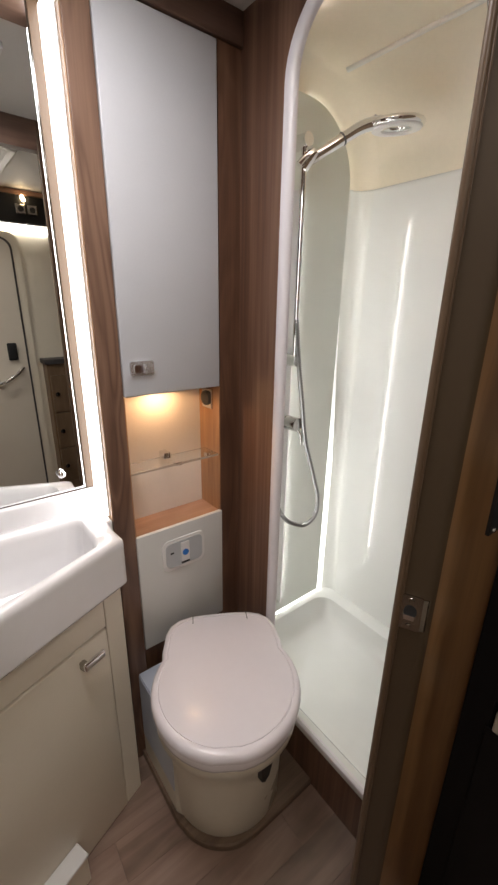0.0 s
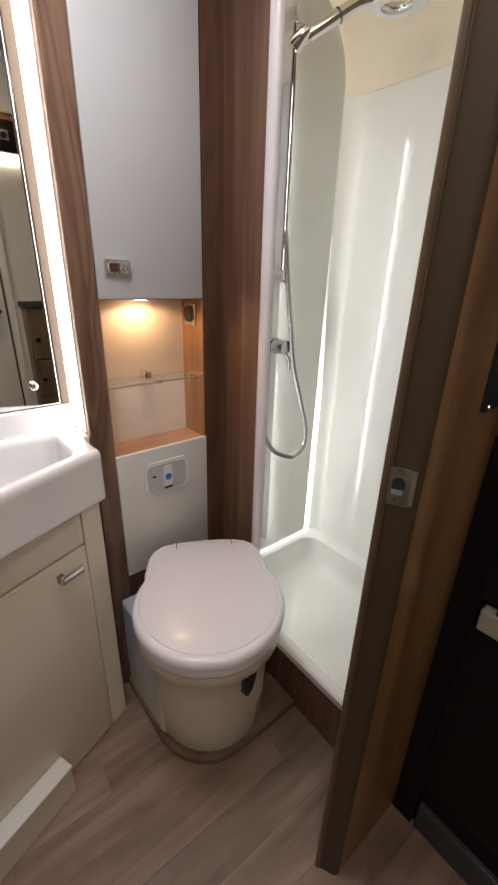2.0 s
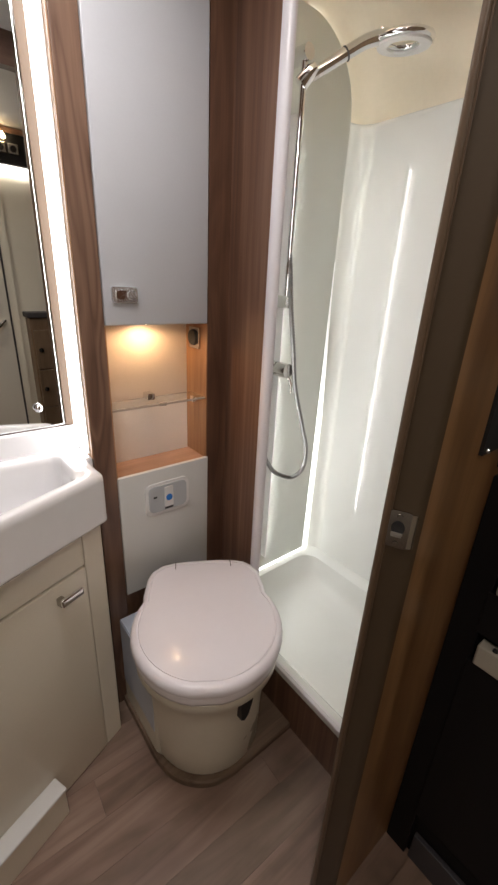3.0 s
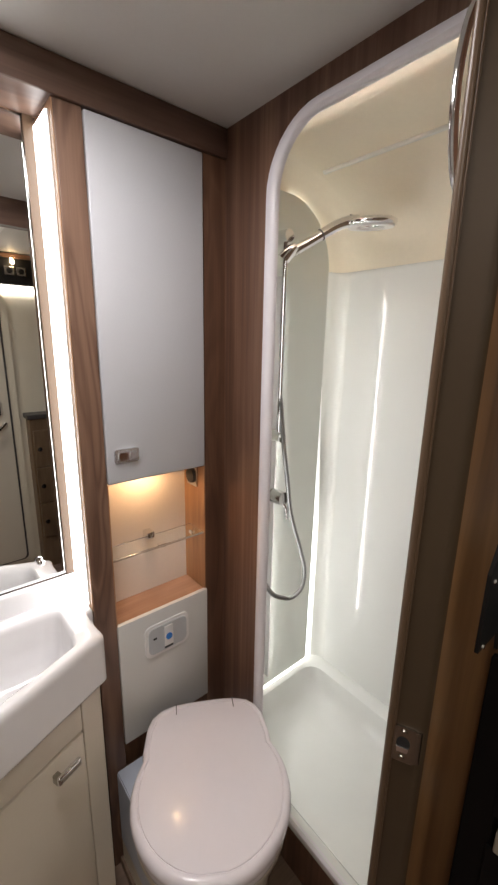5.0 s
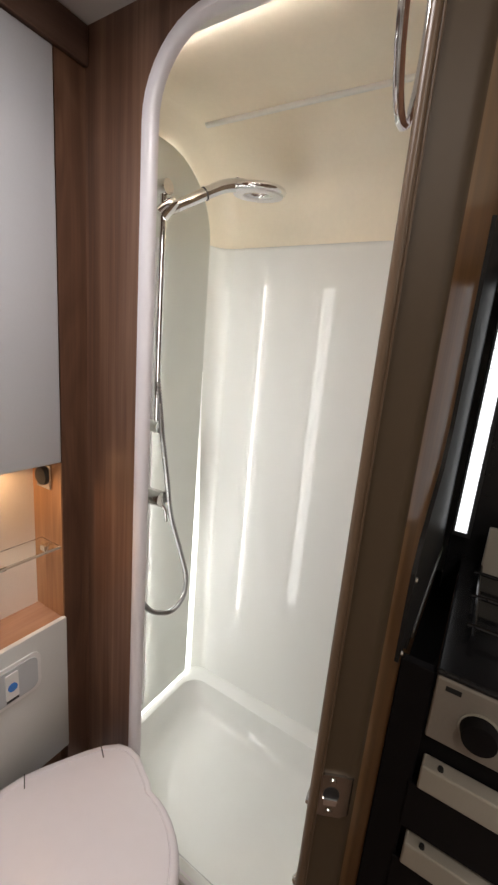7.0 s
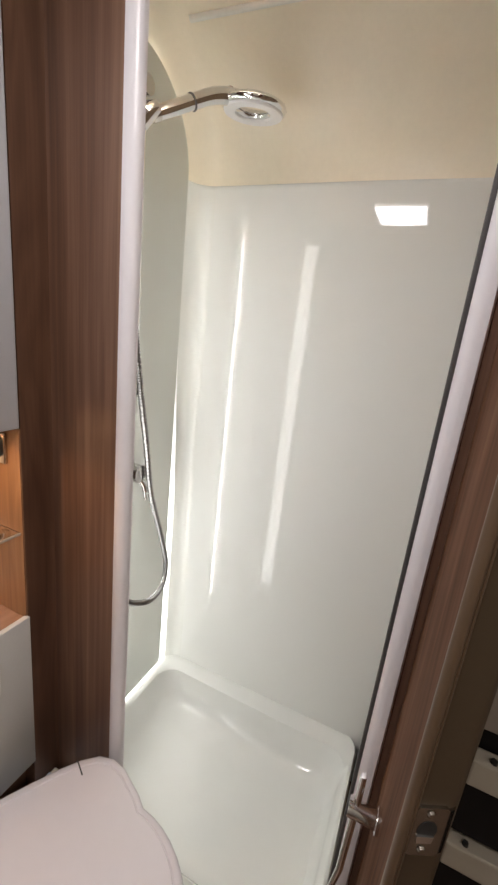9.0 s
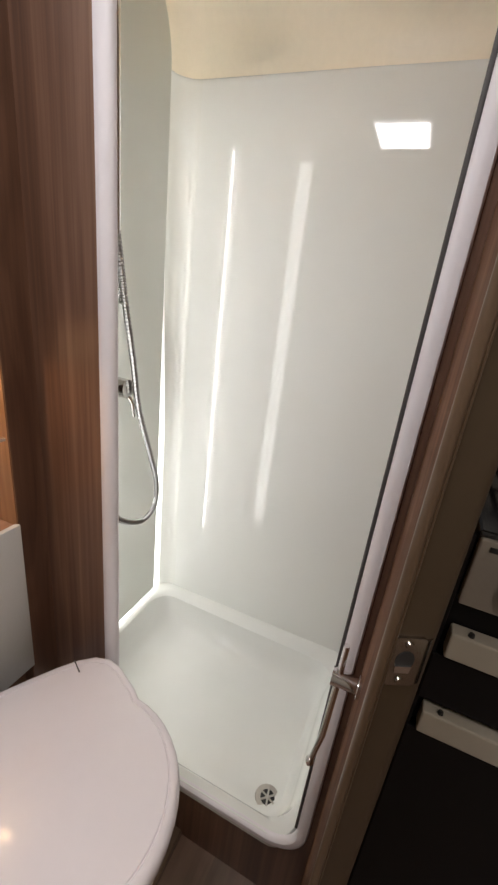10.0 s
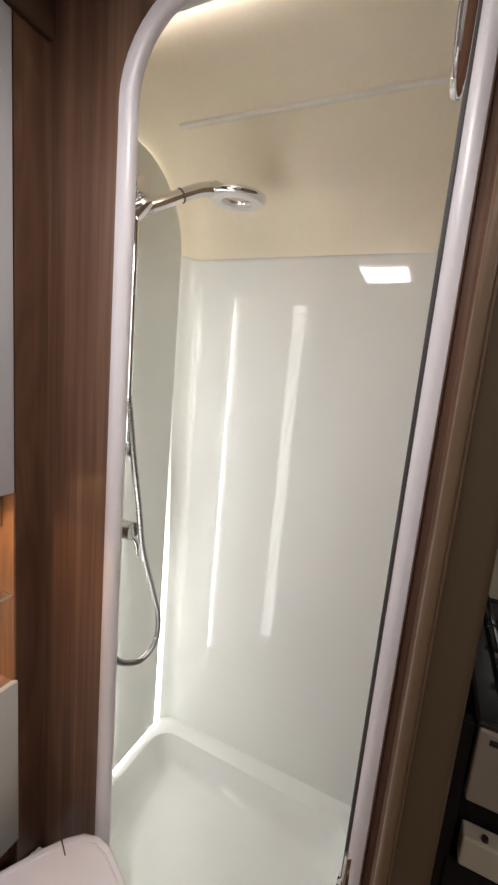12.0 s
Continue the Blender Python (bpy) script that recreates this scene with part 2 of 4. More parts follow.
def part(name, bm, mat, parent=None, label="", smooth=None):
    """One mesh object from a bmesh; shape in world metres. smooth: the angle in degrees under which edges are shaded smooth."""
    bmesh.ops.recalc_face_normals(bm, faces=bm.faces)
    me = bpy.data.meshes.new(name)
    bm.to_mesh(me)
    bm.free()
    me.materials.append(mat)
    if smooth:
        for p in me.polygons:
            p.use_smooth = True
        me.set_sharp_from_angle(angle=radians(smooth))
    ob = new(name, me)
    if parent:
        ob.parent = parent
        ob.matrix_parent_inverse = parent.matrix_world.inverted()
    if label:
        ob["label"] = label
    return ob


def thing(name, at, label, category, group="", kind=""):
    """An Empty at the base of a thing that has parts."""
    ob = new(name)
    ob.empty_display_size = 0.05
    ob.location = at
    ob.matrix_world = Matrix.Translation(at)
    return tagged(ob, label, category, group, kind)


def box(lo, hi, bevel=0.0, seg=2, bm=None):
    bm = bm or bmesh.new()
    lo, hi = Vector(lo), Vector(hi)
    made = bmesh.ops.create_cube(bm, size=1.0, matrix=Matrix.LocRotScale((lo + hi) / 2, None, hi - lo))
    if bevel:
        edges = list({e for v in made["verts"] for e in v.link_edges})
        bmesh.ops.bevel(bm, geom=edges, offset=bevel, segments=seg, profile=0.5, affect="EDGES")
    return bm


def turned_box(at, turn, lo, hi, bevel=0.0, seg=2, bm=None):
    """A box whose own axes are turned about z by so many degrees, at a place."""
    bm = bm or bmesh.new()
    one = box(lo, hi, bevel, seg)
    m = Matrix.Translation(at) @ Matrix.Rotation(radians(turn), 4, "Z")
    bmesh.ops.transform(one, matrix=m, verts=one.verts)
    me = bpy.data.meshes.new("tmp")
    one.to_mesh(me)
    one.free()
    bm.from_mesh(me)
    bpy.data.meshes.remove(me)
    return bm


def rings(loops, bm=None, cap=True, closed=True):
    """Skin over loops of points that have equal counts."""
    bm = bm or bmesh.new()
    made = [[bm.verts.new(p) for p in loop] for loop in loops]
    n = len(made[0])
    for a, b in zip(made, made[1:]):
        for i in range(n if closed else n - 1):
            j = (i + 1) % n
            bm.faces.new((a[i], a[j], b[j], b[i]))
    if cap and closed:
        if cap != "last":
            bm.faces.new(made[0])
        bm.faces.new(made[-1])
    return bm


def rod(points, radius, sides=12, bm=None, cap=True):
    """A round bar along points; radius may be one number or one for each point."""
    pts = [Vector(p) for p in points]
    radii = radius if isinstance(radius, (list, tuple)) else [radius] * len(pts)
    loops, side = [], None
    for i, p in enumerate(pts):
        way = (pts[min(i + 1, len(pts) - 1)] - pts[max(i - 1, 0)]).normalized()
        if side is None:
            side = way.orthogonal().normalized()
        side = (side - way * side.dot(way)).normalized()
        up = way.cross(side)
        loops.append([p + radii[i] * (math.cos(a) * side + math.sin(a) * up) for a in (2 * math.pi * k / sides for k in range(sides))])
    return rings(loops, bm, cap)


def curve_points(knots, steps=10):
    """A smooth line through knots (Catmull-Rom)."""
    k = [Vector(p) for p in knots]
    k = [2 * k[0] - k[1]] + k + [2 * k[-1] - k[-2]]
    out = []
    for a, b, c, d in zip(k, k[1:], k[2:], k[3:]):
        for s in range(steps):
            u = s / steps
            out.append(0.5 * (2 * b + (c - a) * u + (2 * a - 5 * b + 4 * c - d) * u * u + (3 * b - a - 3 * c + d) * u ** 3))
    return out + [k[-2]]


def prism(points, axis, lo, hi, bm=None):
    """A flat outline (two coordinates a point) drawn out along an axis."""
    def at(p, v):
        return {"x": (v, p[0], p[1]), "y": (p[0], v, p[1]), "z": (p[0], p[1], v)}[axis]
    return rings([[at(p, lo) for p in points], [at(p, hi) for p in points]], bm)


def rounded(a0, b0, a1, b1, radii, steps=10):
    """A rectangle with its own radius at each corner: (a0,b0), (a1,b0), (a1,b1), (a0,b1)."""
    out = []
    for (ca, cb), (sa, sb), r, start in zip(((a0, b0), (a1, b0), (a1, b1), (a0, b1)), ((1, 1), (-1, 1), (-1, -1), (1, -1)), radii, (180, 270, 0, 90)):
        for k in range(steps + 1):
            g = radians(start + 90 * k / steps)
            out.append((ca + sa * r + r * math.cos(g), cb + sb * r + r * math.sin(g)))
    return out


def structure(ob, label, category):
    return tagged(ob, label, category, "", "structure")


# ---- the large structure ----
TOP = 1.95
floor = structure(part("floor", box((-1.6, -2.0, -0.05), (0.62, 0.12, -0.004)), SUBFLOOR), "wood-look vinyl plank floor in greyish brown", "floor")

bm = box((-1.6, -2.0, TOP), (-0.0, 0.16, TOP + 0.03))
box((0.0, -2.0, TOP), (0.62, -0.67, TOP + 0.03), bm=bm)
structure(part("ceiling", bm, CEILING), "smooth off-white motorhome ceiling lining", "ceiling")

# wall with cupboard: stiles, back board, alcove
wall = thing("wall_rear", (-0.5, 0.1, 0), "walnut-foil wall with cupboard recess and mirror alcove", "wall", "", "structure")
part("stile", box((-0.381, 0.0, 0), (-0.3300, 0.11, 1.888), 0.0015), WALNUT_FIGURED, wall)
part("stile", box((-0.063, 0.0, 0), (0.0215, 0.12, 1.888), 0.001), WALNUT, wall)
part("back_board", box((-0.333, 0.104, 0), (-0.063, 0.12, TOP)), NICHE, wall)
part("niche_side", box((-0.0665, 0.0005, 0.772), (-0.0632, 0.104, 1.146)), OAK, wall, "warm oak-foil side of the niche")
part("niche_side", box((-0.3328, 0.0005, 0.772), (-0.3280, 0.104, 1.146)), OAK, wall, "warm oak-foil side of the niche")
part("niche_floor", box((-0.3328, 0.0065, 0.752), (-0.0632, 0.104, 0.7700), 0.001), OAK_X, wall, "warm oak-foil niche shelf")
part("niche_roof", box((-0.3328, 0.022, 1.146), (-0.0632, 0.104, 1.160)), NICHE, wall)
part("lower_board", box((-0.333, 0.03, 0), (-0.063, 0.05, 0.40)), WALNUT, wall)
part("alcove_back", box((-1.6, 0.114, 0), (-0.381, 0.14, TOP)), WALNUT, wall)
part("side_lining", box((-0.3835, 0.0015, 0.842), (-0.3812, 0.113, 1.889), 0.0006), OAK, wall, "warm oak-foil side of the alcove")
# solid strip in place of the doorway post's reflection at the mirror edge
part("reflected_post", box((-0.4100, 0.0985, 0.9045), (-0.3912, 0.1055, 1.8885), 0.001), BEAD, wall, "narrow grey-brown strip standing in for a post reflected in the mirror")
part("soffit", box((-1.6, 0.004, 1.890), (-0.381, 0.113, 1.905)), OAK_X, wall, "warm oak-foil soffit over the mirror")
structure(part("trim", box((-1.6, -0.010, 1.8862), (0.0, 0.10, TOP - 0.001), 0.003), WALNUT_X), "dark walnut cornice strip below the ceiling", "trim")
structure(part("wall_left", box((-1.64, -2.0, 0), (-1.6, 0.16, TOP)), PANEL_GREY), "plain pale side wall", "wall")

# wall with the shower opening
hole_out = rounded(-0.653, 0.180, -0.154, 1.906, (0.085, 0.03, 0.135, 0.10))
hole_in = rounded(-0.629, 0.200, -0.185, 1.886, (0.060, 0.02, 0.115, 0.08))


def band(outer, inner, x0, x1, bm=None):
    """A flat ring between two outlines of equal counts, drawn out along x."""
    return rings([[(x0, *p) for p in outer], [(x1, *p) for p in outer], [(x1, *p) for p in inner], [(x0, *p) for p in inner], [(x0, *p) for p in outer]], bm, False)


def to_corners(count, lo, hi, steps=10):
    """The corners of a rectangle, each repeated, to pair with an outline from rounded()."""
    return [p for p in ((lo[0], lo[1]), (hi[0], lo[1]), (hi[0], hi[1]), (lo[0], hi[1])) for _ in range(steps + 1)]


bm = band(to_corners(len(hole_out), (-0.664, 0.0), (0.0, TOP)), hole_out, 0.0, 0.022)
bmesh.ops.remove_doubles(bm, verts=bm.verts, dist=1e-6)
structure(part("wall_shower", bm, WALNUT_STRAIGHT), "walnut-foil wall with a round-cornered shower opening", "wall")

# door post and partition beside the kitchen
post = thing("wall_partition", (-0.1, -0.66, 0), "thin walnut partition ending in the washroom door jamb", "wall", "", "structure")
part("partition_board", box((-0.188, -0.6980, 0), (0.62, -0.665, TOP)), JAMB, post)
nose = [(-0.1885, -0.6646), (-0.2110, -0.6646), (-0.2140, -0.6695)]
for k in range(9):
    u = k / 8
    nose.append((-0.2020 * (1 - u) ** 2 - 0.1980 * 2 * u * (1 - u) - 0.1885 * u * u, -0.6940 * (1 - u) ** 2 - 0.7035 * (1 - (1 - u) ** 2)))
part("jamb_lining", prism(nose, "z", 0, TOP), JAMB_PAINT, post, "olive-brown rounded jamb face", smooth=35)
part("door_bead", rod([(-0.2146, -0.6652, 0), (-0.2146, -0.6652, TOP)], 0.0048, 16), BEAD, post, "rounded grey-brown door bead", smooth=40)
part("bead_lip", rod([(-0.2146, -0.6706, 0), (-0.2146, -0.6706, TOP)], 0.0013, 10), BEAD, post, "thin bead lip", smooth=50)
part("inner_facing", box((-0.212, -0.667, 0), (-0.0, -0.6642, TOP)), WALNUT_MATT, post)
part("outer_facing", box((-0.1888, -0.7035, 0), (0.54, -0.6985, TOP), 0.001), OAK_DARK, post, "warm brown wood facing")

# shower enclosure
enclosure = thing("shower_enclosure", (0.25, -0.3, 0.0), "glossy white moulded shower cubicle with cream roof", "shower", "", "structure")
LEFT, BACK, RIGHT = 0.066, 0.522, -0.670
part("side_wall", box((0.022, LEFT, 0.16), (0.56, LEFT + 0.02, TOP)), SHOWER, enclosure)
arch = [(0.022, 0.2005), (0.460, 0.2005)] + [(0.270 + 0.190 * math.cos(radians(g)), 1.70 + 0.190 * math.sin(radians(g))) for g in range(0, 91, 5)] + [(0.022, 1.89)]
part("side_panel", prism(arch, "y", LEFT - 0.0150, LEFT - 0.0125), SHOWER_SIDE, enclosure, "pale greenish glossy side panel with rounded top")
part("panel_bearer", box((0.030, LEFT - 0.0125, 0.20), (0.40, LEFT, 1.66)), SHOWER_SIDE, enclosure)
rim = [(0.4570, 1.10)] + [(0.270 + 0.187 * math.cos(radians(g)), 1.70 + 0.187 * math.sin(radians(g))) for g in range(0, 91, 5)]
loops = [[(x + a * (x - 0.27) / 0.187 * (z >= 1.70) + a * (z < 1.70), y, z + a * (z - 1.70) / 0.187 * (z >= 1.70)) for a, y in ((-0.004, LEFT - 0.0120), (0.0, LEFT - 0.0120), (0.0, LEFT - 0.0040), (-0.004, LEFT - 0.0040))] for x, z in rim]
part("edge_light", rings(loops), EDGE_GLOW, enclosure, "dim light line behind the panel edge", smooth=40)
# back wall with a rolled top lip, and the concave cove that joins it to the side panel
def upright(outline, name, mat, label):
    lip = ((0.0, 1.685), (0.0, 1.692), (0.0, 1.694), (0.0015, 1.700), (0.005, 1.7045), (0.010, 1.706), (0.024, 1.706))
    loops = [[(x, y, z) for x, y in outline] for z in (0.17, 0.18, 1.66)] + [[(x + d, y, z) for x, y in outline] for d, z in lip]
    return part(name, rings(loops, None, False, False), mat, enclosure, label, smooth=50)


cove = [(0.4605, LEFT - 0.002)] + [(BACK - 0.060 + 0.060 * math.sin(radians(a)), LEFT - 0.062 + 0.060 * math.cos(radians(a))) for a in range(0, 91, 6)]
upright(cove, "corner_cove", COVE, "white concave corner moulding")
upright([(BACK, LEFT - 0.062), (BACK + 0.0037, -0.3), (BACK + 0.0081, RIGHT)], "back_wall", SHOWER, "glossy white back wall")
part("end_wall", box((0.022, RIGHT - 0.01, 0.15), (BACK + 0.03, RIGHT, 1.95)), SHOWER, enclosure)
# cream roof: wall curving over into the roof, with a rounded end at the side panel
vault = [(BACK + 0.0102, 1.680)] + [(0.276 + 0.2560 * math.cos(radians(g)), 1.700 + 0.246 * math.sin(radians(g))) for g in range(0, 91, 5)]
vault += [(0.20, 1.947), (0.02, 1.948)]
part("roof_vault", rings([[(x, y, z) for x, z in vault] for y in (RIGHT, -0.3, LEFT)], None, False, False), CREAM, enclosure, "cream curved roof lining", smooth=50)
# cream fillet where the vault meets the side panel
R = 0.068
loops = []
for i, (x, z) in enumerate(vault):
    q, n = vault[max(i - 1, 0)], vault[min(i + 1, len(vault) - 1)]
    t = Vector((n[0] - q[0], n[1] - q[1])).normalized()
    inward = Vector((-t.y, t.x))
    loops.append([(x + inward.x * R * (1 - math.cos(radians(a))), LEFT - R * (1 - math.sin(radians(a))), z + inward.y * R * (1 - math.cos(radians(a)))) for a in range(0, 91, 10)])
part("roof_fillet", rings(loops, None, False, False), CREAM, enclosure, "cream rounded roof edge", smooth=50)
part("roof_seam", rod([(0.345, RIGHT, 1.9385), (0.330, -0.02, 1.9410)], [0.0075, 0.0075], 10), SEAM, enclosure, "thin white roof seam", smooth=60)
structure(part("shower_roof_back", box((0.0, RIGHT - 0.02, 1.952), (0.62, 0.16, 1.98)), CEILING), "closed roof above the shower", "ceiling")
structure(part("wall_side", box((0.56, -2.0, 0), (0.62, 0.16, TOP)), PANEL_GREY), "pale outer side wall", "wall")
structure(part("wall_behind_shower", box((0.0, 0.12, 0), (0.62, 0.16, TOP)), PANEL_GREY), "plain wall behind the shower", "wall")

# tray: rim, sloping sides, sunken floor
tray = thing("shower_tray", (0.25, -0.3, 0.0), "white acrylic shower tray with raised ledges", "shower tray")


def tray_loop(x0, y0, x1, y1, z, r):
    return [(a, b, z) for a, b in rounded(x0, y0, x1, y1, (r, r, r, r), 8)]


basin_z = 0.098
loops = [tray_loop(-0.006, RIGHT + 0.040, BACK + 0.02, LEFT + 0.015, 0.170, 0.055),
         tray_loop(-0.008, RIGHT + 0.039, BACK + 0.02, LEFT + 0.015, 0.192, 0.056),
         tray_loop(-0.002, RIGHT + 0.043, BACK + 0.018, LEFT + 0.012, 0.200, 0.055),
         tray_loop(0.022, RIGHT + 0.050, BACK - 0.030, LEFT - 0.020, 0.199, 0.05),
         tray_loop(0.030, RIGHT + 0.058, BACK - 0.045, LEFT - 0.035, 0.190, 0.06),
         tray_loop(0.040, RIGHT + 0.068, BACK - 0.058, LEFT - 0.052, 0.150, 0.065),
         tray_loop(0.048, RIGHT + 0.076, BACK - 0.070, LEFT - 0.066, 0.122, 0.07),
         tray_loop(0.066, RIGHT + 0.092, BACK - 0.094, LEFT - 0.092, 0.104, 0.07),
         tray_loop(0.100, RIGHT + 0.126, BACK - 0.150, LEFT - 0.150, basin_z, 0.05)]
part("basin", rings(loops, None, "last"), TRAY, tray, smooth=35)
drain = part("drain", rod([(0.112, -0.545, 0.0985), (0.112, -0.545, 0.1015)], [0.031, 0.029], 28), STEEL, tray, "round steel drain grate", smooth=40)
part("grate_hole", rod([(0.112, -0.545, 0.1013), (0.112, -0.545, 0.1022)], 0.0175, 24), BLACK, drain)
part("grate_hub", rod([(0.112, -0.545, 0.1018), (0.112, -0.545, 0.1034)], [0.0062, 0.005], 16), STEEL, drain, smooth=40)
for k in range(3):
    a = radians(60 * k + 10)
    d = Vector((math.cos(a), math.sin(a), 0)) * 0.019
    c = Vector((0.112, -0.545, 0.1025))
    part("grate_bar", rod([c - d, c + d], 0.0024, 6), STEEL, drain)
structure(part("tray_riser", box((0.002, -0.655, 0), (0.016, 0.05, 0.172)), WALNUT_X), "dark walnut step board below the shower tray", "step")

frame_ob = thing("opening_surround", (0.0, -0.4, 0.2), "white plastic surround of the shower opening", "surround")


def inset(points, d):
    out, n = [], len(points)
    for i, p in enumerate(points):
        t = Vector(points[(i + 1) % n]) - Vector(points[i - 1])
        t.normalize()
        out.append((p[0] - t.y * d, p[1] + t.x * d))
    return out


def lerp_loop(a, b, u):
    return [((1 - u) * p[0] + u * q[0], (1 - u) * p[1] + u * q[1]) for p, q in zip(a, b)]


section = [(0.0, 0.0), (0.0, -0.004), (0.10, -0.008), (0.4, -0.010), (0.75, -0.009), (0.95, -0.004), (1.0, 0.001), (1.0, 0.005), (0.7, 0.008), (0.1, 0.008)]
bm = rings([[(x, *p) for p in lerp_loop(hole_out, hole_in, u)] for u, x in section], None, False)
part("moulding", bm, FRAME, frame_ob, smooth=40)
part("seal_strip", box((-0.004, -0.6305, 0.27), (0.012, -0.6245, 1.80), 0.002), DARK_SEAL_GAP, frame_ob, "dark seal strip")

# shower LED strip beside the opening, hidden from the room, and the added glow at the panel joints
led = thing("shower_led_strip", (0.236, LEFT, 0.28), "vertical strip of small white diodes in the shower", "light strip")
part("channel", box((0.2240, LEFT - 0.0170, 0.275), (0.2420, LEFT - 0.0151, 1.66), 0.0006), WHITE, led)
# added lip that blocks the direct view of the diodes from the doorway
part("diode_screen", box((0.2205, LEFT - 0.0420, 0.275), (0.2245, LEFT - 0.0151, 1.66), 0.0006), WHITE, led, "upright white lip added to screen the diodes")
# added continuous glow that keeps the diodes' reflected streak unbroken
part("streak_fill", box((0.2312, LEFT - 0.0188, 0.282), (0.2373, LEFT - 0.0171, 1.652)), STREAK_FILL, led, "softly glowing band added under the diodes to fill their reflection")
bm = bmesh.new()
for k in range(85):
    z = 0.285 + 0.0161 * k
    box((0.2310, LEFT - 0.0225, z), (0.2375, LEFT - 0.0169, z + 0.0050), bm=bm)
tagged(part("diodes", bm, DIODE, led, "bright white diodes"), kind="stuff")
# these glowing solids stand in for light spilling from the panel joints
joint = thing("joint_spill", (0.462, LEFT, 0.2), "glowing line standing in for light spilling at the shower panel joints", "light strip")
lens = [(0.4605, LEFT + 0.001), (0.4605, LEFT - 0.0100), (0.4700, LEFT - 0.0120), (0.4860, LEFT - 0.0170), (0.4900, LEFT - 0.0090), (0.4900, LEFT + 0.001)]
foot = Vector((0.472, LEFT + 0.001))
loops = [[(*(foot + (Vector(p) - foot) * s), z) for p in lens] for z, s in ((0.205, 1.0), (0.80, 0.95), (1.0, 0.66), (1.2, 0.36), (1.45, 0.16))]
part("upright_spill", rings(loops), JOINT_SPILL, joint, smooth=40)
part("foot_spill", box((0.20, LEFT - 0.0185, 0.2005), (0.460, LEFT - 0.0128, 0.2085), 0.002), FOOT_SPILL, joint)
frost = thing("frosted_light_strip", (0.03, -0.115, 0.28), "frosted upright light strip behind the shower wall edge", "light strip")
part("housing", box((0.0225, -0.158, 0.262), (0.0285, -0.098, 1.68), 0.001), WHITE, frost)
part("lens", box((0.0287, -0.152, 0.268), (0.0320, -0.106, 1.67), 0.001), FROST_GLOW, frost, "frosted glowing lens")

part("head_housing", box((0.0225, -0.560, 1.912), (0.050, -0.010, 1.918), 0.001), WHITE, frost)
part("head_lip", box((0.0465, -0.560, 1.918), (0.050, -0.010, 1.9255), 0.001), WHITE, frost)
part("head_lens", box((0.0240, -0.555, 1.9182), (0.0455, -0.015, 1.9215), 0.001), HEAD_GLOW, frost, "frosted glowing lens over the opening")

# cupboard
cup = thing("wall_cupboard", (-0.198, 0, 1.146), "tall pale grey cupboard door with a chrome push latch", "cupboard")
part("body", box((-0.331, 0.016, 1.152), (-0.065, 0.10, 1.886)), PANEL_GREY, cup)
door = part("door", box((-0.3285, -0.004, 1.148), (-0.0665, 0.014, 1.884), 0.0025, 3), DOOR_GREY, cup, smooth=40)
part("latch_plate", prism(rounded(-0.312, 1.196, -0.254, 1.229, (0.006,) * 4, 5), "y", -0.009, -0.0038), LATCH, door, "chrome push latch")
part("latch_bezel", prism(rounded(-0.303, 1.2035, -0.261, 1.2215, (0.005,) * 4, 5), "y", -0.0125, -0.0088), CHROME, door)
part("latch_button", rod([(-0.271, -0.012, 1.2125), (-0.271, -0.0165, 1.2125)], 0.0078, 18), LATCH, door, smooth=40)

# flush panel
flush = thing("flush_panel", (-0.198, 0, 0.405), "pale grey access panel with toilet flush control", "panel")
part("board", box((-0.3295, -0.006, 0.408), (-0.0630, 0.006, 0.7755), 0.002, 2), PANEL_GREY, flush, smooth=40)
plate = part("control_bezel", prism(rounded(-0.262, 0.641, -0.130, 0.737, (0.02, 0.02, 0.02, 0.02), 6), "y", -0.010, -0.0035), WHITE, flush, "white rounded control bezel")
part("control_plate", prism(rounded(-0.253, 0.651, -0.139, 0.729, (0.016,) * 4, 6), "y", -0.0125, -0.0095), GREY_PLATE, plate, "grey control plate")
part("rocker", prism(rounded(-0.208, 0.662, -0.182, 0.722, (0.003,) * 4, 4), "y", -0.0155, -0.0120), WHITE, plate)
part("flush_button", rod([(-0.195, -0.0150, 0.690), (-0.195, -0.0175, 0.690)], 0.0095, 20), BLUE, plate, "blue flush button", smooth=40)
part("indicator", box((-0.240, -0.0135, 0.695), (-0.230, -0.0120, 0.700)), BLACK, plate)
part("caption_bar", box((-0.207, -0.0135, 0.654), (-0.182, -0.0120, 0.659)), BLACK, plate)

# niche: glass shelf, clips, downlight, speaker
shelf = thing("glass_shelf", (-0.198, 0.06, 0.95), "clear glass shelf on chrome clips in the niche", "shelf")
pane = part("pane", box((-0.3285, 0.006, 0.948), (-0.0675, 0.075, 0.953), 0.001), SHELF_GLASS, shelf)
pane.visible_shadow = False
part("front_edge", box((-0.3285, 0.0035, 0.9478), (-0.0675, 0.0062, 0.9532), 0.0008), PALE_EDGE, shelf, "pale polished front edge")
part("clip", box((-0.205, 0.072, 0.940), (-0.183, 0.103, 0.962), 0.003), CHROME, shelf, "chrome clip", smooth=40)
part("clip", box((-0.090, 0.030, 0.934), (-0.0668, 0.048, 0.947), 0.003), CHROME, shelf, "chrome clip", smooth=40)
part("clip", box((-0.204, 0.004, 0.9455), (-0.184, 0.018, 0.9555), 0.002), CHROME, shelf, "chrome clip", smooth=40)
down = thing("niche_downlight", (-0.205, 0.062, 1.135), "small warm downlight under the cupboard", "light")
